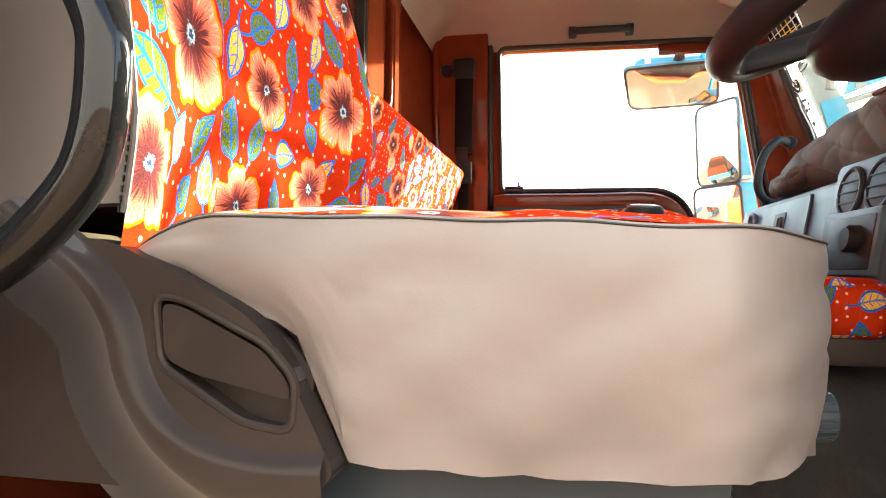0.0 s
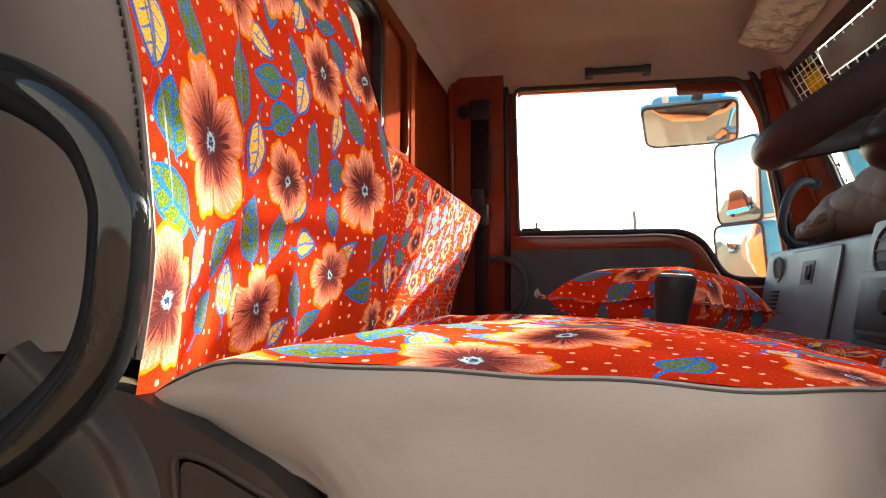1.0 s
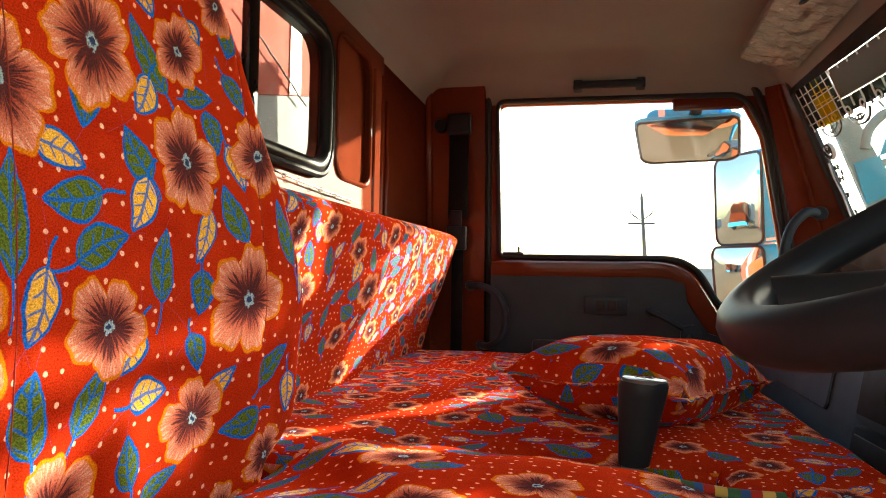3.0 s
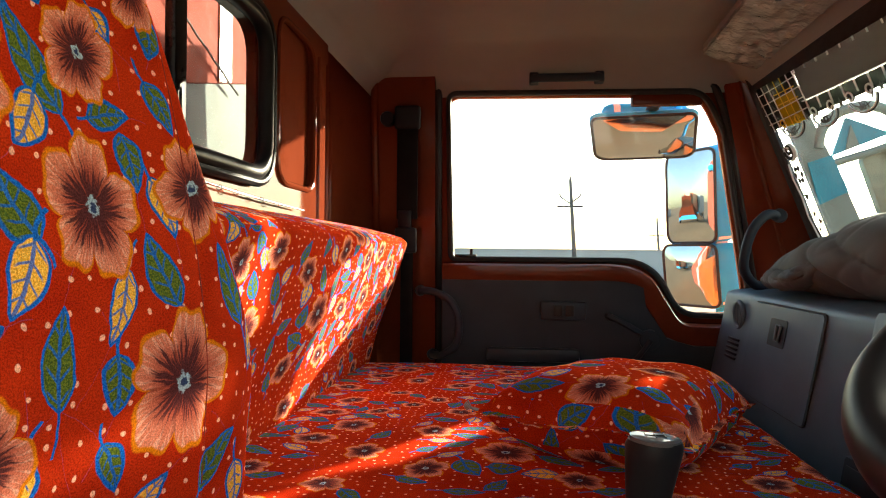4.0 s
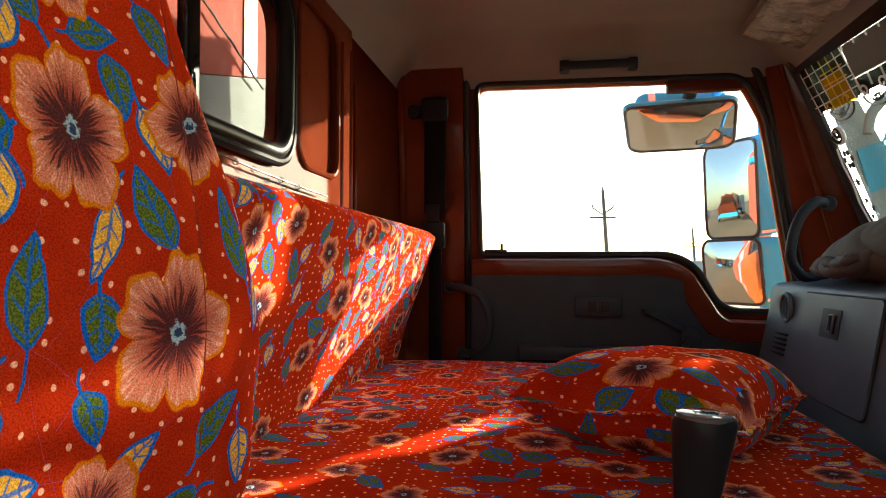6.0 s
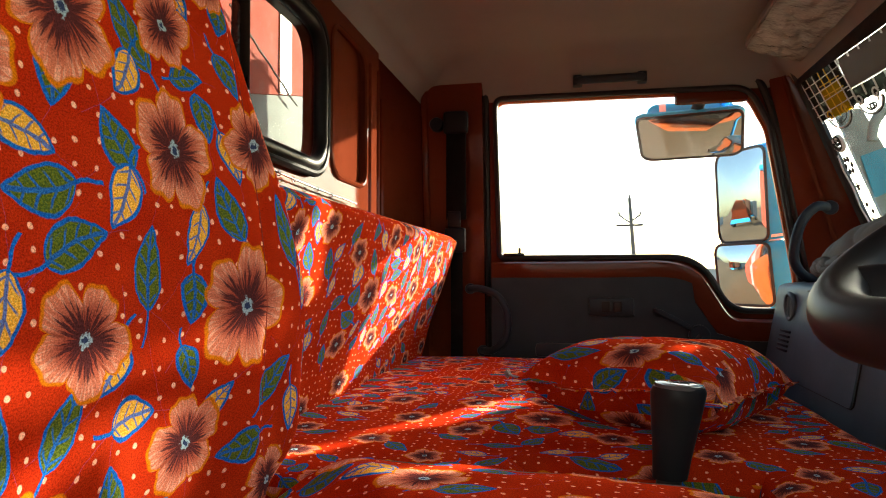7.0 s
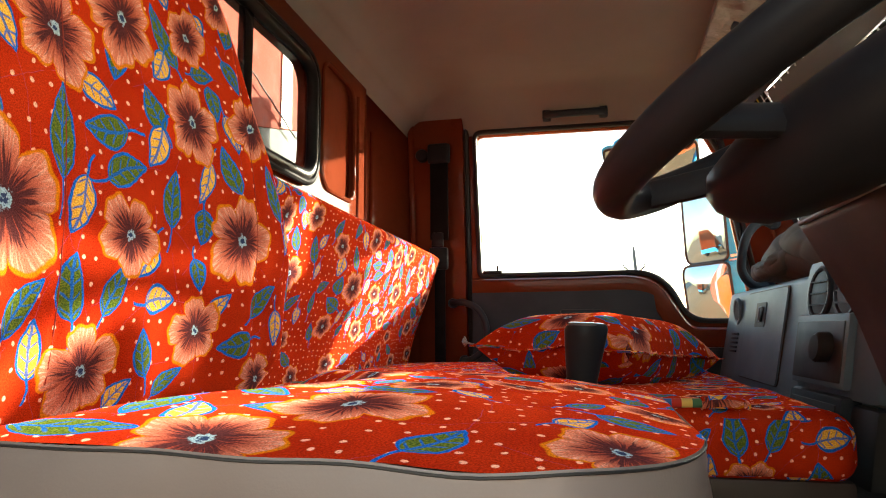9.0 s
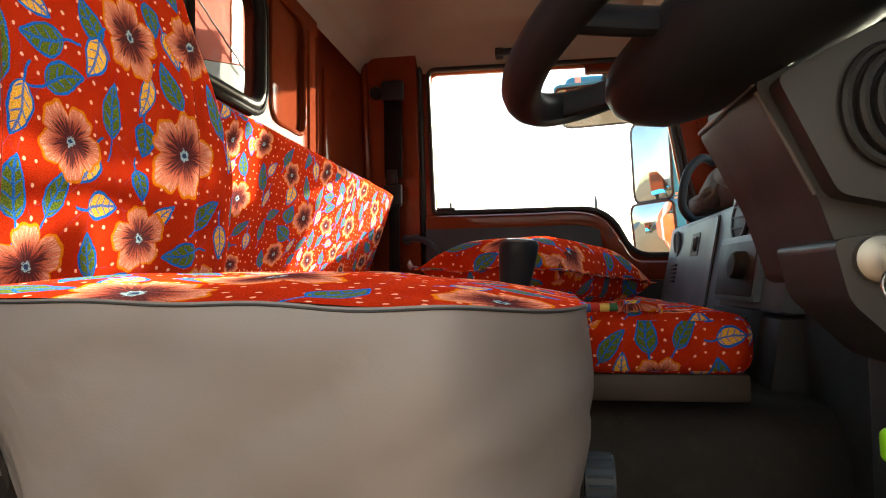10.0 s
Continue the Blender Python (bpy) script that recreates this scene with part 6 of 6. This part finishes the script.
for k in range(6):
    a = k * math.tau / 6
    bm = bmesh.new()
    c = on_screen(2.196 + 0.015 * math.cos(a), 0.920 + 0.018 * math.sin(a), 0.005)
    disc(bm, c, (-1, 0, -0.35), 0.0085, 0.001, 10)
    part("petal", bm, LINE_BLACK, film)
for y, z, r in ((2.200, 0.862, 0.016), (2.198, 0.815, 0.012), (2.184, 0.795, 0.012), (2.200, 0.775, 0.010)):
    star(y, z, r)

# ---- front corner mirror carrier seen through the windscreen ----
carrier = thing("front_mirror", "grey and blue painted mirror carrier outside the windscreen corner", "mirror", at=(1.0, 2.45, 0.9))


def carrier_plate(name, pts, mat, parent, y0=2.45, thick=0.02, r=0.006, label=""):
    bm = bmesh.new()
    plate(bm, rounded_loop(pts, r, 4), lambda u, v, d: (u, y0 + d, v), thick)
    return part(name, bm, mat, parent, label, smooth=False)


post = carrier_plate("post", [(0.795, 1.13), (0.870, 1.13), (0.953, 0.961), (1.048, 0.739), (1.10, 0.60), (1.00, 0.60), (0.944, 0.738)], GREY_FRONT, carrier, label="grey painted flat post")
carrier_plate("blue_patch", [(0.862, 0.985), (0.932, 1.010), (0.980, 0.898), (0.898, 0.858)], CARRIER_BLUE, post, 2.444, 0.005, 0.002, "sky-blue painted square")
arch = smooth_line([(0.895, 2.455, 1.03), (0.905, 2.455, 1.085), (0.94, 2.455, 1.130), (0.99, 2.455, 1.152), (1.05, 2.455, 1.158), (1.105, 2.455, 1.135), (1.14, 2.455, 1.08), (1.17, 2.455, 1.0), (1.21, 2.455, 0.88)], 6)
bm = bmesh.new()
tube(bm, arch, 0.016, 10)
part("arch", bm, GREY_FRONT, carrier)
carrier_plate("gusset", [(0.974, 1.124), (0.937, 1.008), (1.104, 1.075)], CARRIER_BLUE, carrier, 2.452, 0.012, 0.004, "blue and grey painted gusset")
carrier_plate("gusset_band", [(0.985, 1.10), (0.972, 1.025), (1.010, 1.040)], GREY_FRONT, carrier, 2.446, 0.006, 0.002)
bm = bmesh.new()
tube(bm, [(0.94, 2.455, 0.985), (1.05, 2.455, 1.02), (1.16, 2.455, 1.06)], 0.012, 10)
part("cross_bar", bm, GREY_FRONT, carrier)
# mirror pane: its reflection is put into the speckled colour
carrier_plate("mirror_pane", [(1.022, 1.005), (1.165, 1.045), (1.26, 0.70), (1.115, 0.735)], MIRROR_GREEN, carrier, 2.46, 0.03, 0.02, "mirror pane whose dusty reflection is painted as green speckle")

# ---- steering column details ----
def column_block(name, pts, y0, y1, mat, parent, r=0.008, label="", bevel=0.005):
    bm = bmesh.new()
    plate(bm, rounded_loop(pts, r, 4), lambda u, v, d: (u, y0 + d, v), y1 - y0)
    part_ob = part(name, bm, mat, parent, label)
    mod = part_ob.modifiers.new("edges", "BEVEL")
    mod.width, mod.segments, mod.limit_method, mod.angle_limit = bevel, 2, "ANGLE", radians(50)
    return part_ob


face = column_block("switch_cover", [(0.340, 0.594), (0.356, 0.606), (0.45, 0.606), (0.47, 0.44), (0.402, 0.44), (0.395, 0.464), (0.381, 0.510)], 0.598, 0.782, PLASTIC_COLUMN, column, label="brown-grey switch cover")
bm = bmesh.new()
box(bm, (0.346, 0.625, 0.588), (0.372, 0.770, 0.610), 0.003)
part("slot", bm, RUBBER, face)
bm = bmesh.new()
tube(bm, [(0.3405, 0.602, 0.595), (0.3395, 0.69, 0.5945), (0.3405, 0.780, 0.595)], 0.0022, 8)
part("edge_strip", bm, VINYL, face, "pale strip along the edge")
bm = bmesh.new()
tube(bm, [(0.3425, 0.6005, 0.588), (0.362, 0.6005, 0.549), (0.3815, 0.6005, 0.508)], 0.0024, 8)
part("side_strip", bm, VINYL_BACK, face)
upper = column_block("upper_cover", [(0.349, 0.592), (0.42, 0.628), (0.53, 0.615), (0.53, 0.472), (0.388, 0.505)], 0.575, 0.72, PLASTIC_COLUMN, column)
for k in range(4):
    bm = bmesh.new()
    r = 0.038 - k * 0.0065
    c = Vector((0.4235 + k * 0.004, 0.571 - k * 0.005, 0.567))
    tube(bm, [c + Vector((math.cos(a) * r * 0.8, 0, math.sin(a) * r * 1.1)) for a in [j * math.tau / 24 for j in range(24)]], 0.0042, 8, closed=True)
    part("boot_fold", bm, RUBBER, upper, "pleated rubber boot")
bm = bmesh.new()
tube(bm, [(0.432, 0.575, 0.567), (0.434, 0.51, 0.577), (0.438, 0.39, 0.598)], 0.008, 10)
part("stalk", bm, PLASTIC_DARK, upper)
lower = column_block("lock_cover", [(0.384, 0.472), (0.454, 0.483), (0.531, 0.461), (0.531, 0.351), (0.443, 0.379), (0.394, 0.428)], 0.579, 0.70, PLASTIC_COLUMN, column)
bm = bmesh.new()
disc(bm, (0.4125, 0.580, 0.458), (0, -1, 0), 0.0165, 0.010, 24, 0.013)
lock = part("ignition_lock", bm, DULL_STEEL, lower, "dull steel ignition lock")
bm = bmesh.new()
box(bm, (0.4110, 0.548, 0.446), (0.4142, 0.572, 0.468), 0.001)
part("key", bm, CHROME, lock)
bm = bmesh.new()
tube(bm, [(0.415 + 0.012 * math.cos(a), 0.553 + 0.003 * math.sin(a), 0.439 + 0.013 * math.sin(a)) for a in [j * math.tau / 20 for j in range(20)]], 0.0011, 6, closed=True)
part("key_ring", bm, CHROME, lock)
for y, z in ((0.625, 0.468), (0.715, 0.468)):
    bm = bmesh.new()
    disc(bm, (0.3945, y, z), (-0.95, 0, -0.25), 0.0040, 0.003, 12)
    part("screw", bm, PLASTIC_DASH, face)
toy = thing("key_fob", "lime green rubber key fob hanging below the column", "key fob", at=(0.415, 0.565, 0.33))
bm = soft_box((0.403, 0.557, 0.319), (0.427, 0.572, 0.343), 0.006, 5, 0, 0.002, 60)
part("fob", bm, GREEN_TOY, toy)
bm = bmesh.new()
tube(bm, smooth_line([(0.415, 0.565, 0.341), (0.418, 0.561, 0.385), (0.415, 0.554, 0.429)], 5), 0.0012, 6)
part("cord", bm, RUBBER, toy)

knee = thing("knee_panel", "black plastic knee panel under the steering column", "panel", kind="structure")
bm = bmesh.new()
box(bm, (0.55, 0.15, 0.02), (0.62, 1.128, 0.60), 0.03)
part("panel", bm, BLACK_PANEL, knee)
cluster = thing("instrument_hood", "black instrument hood behind the steering wheel", "dashboard", kind="structure")
part("hood", soft_box((0.60, 0.30, 0.56), (0.80, 0.98, 0.72), 0.04, 10), BLACK_PANEL, cluster)

# ---- small things ----
bm = bmesh.new()
disc(bm, (0.206, 0.585, 0.296), (1, 0, 0), 0.019, 0.022, 28, 0.018)
dial = part("tension_knob", bm, PLASTIC_DARK, seat, "ribbed black adjuster knob")
for k in range(16):
    a = k * math.tau / 16
    bm = bmesh.new()
    tube(bm, [(0.208, 0.585 + 0.0192 * math.cos(a), 0.296 + 0.0192 * math.sin(a)), (0.226, 0.585 + 0.0185 * math.cos(a), 0.296 + 0.0185 * math.sin(a))], 0.0018, 6)
    part("rib", bm, PLASTIC_DARK, dial)
roll = thing("cloth_roll", "rolled printed cloth edge with striped hem beside the gear lever", "cloth", at=(0.22, 0.96, 0.40))
bm = bmesh.new()
tube(bm, smooth_line([(0.10, 0.985, 0.405), (0.16, 0.965, 0.411), (0.22, 0.958, 0.408), (0.275, 0.955, 0.409)], 6), 0.0055, 10)
part("hem", bm, STRIPED, roll, "red, yellow and green striped hem")
bm = bmesh.new()
tube(bm, smooth_line([(0.270, 0.956, 0.408), (0.295, 0.960, 0.410), (0.315, 0.972, 0.406), (0.325, 0.985, 0.402)], 5), 0.008, 10, taper=None)
uv_box(part("cloth_end", bm, PRINT_BENCH, roll))
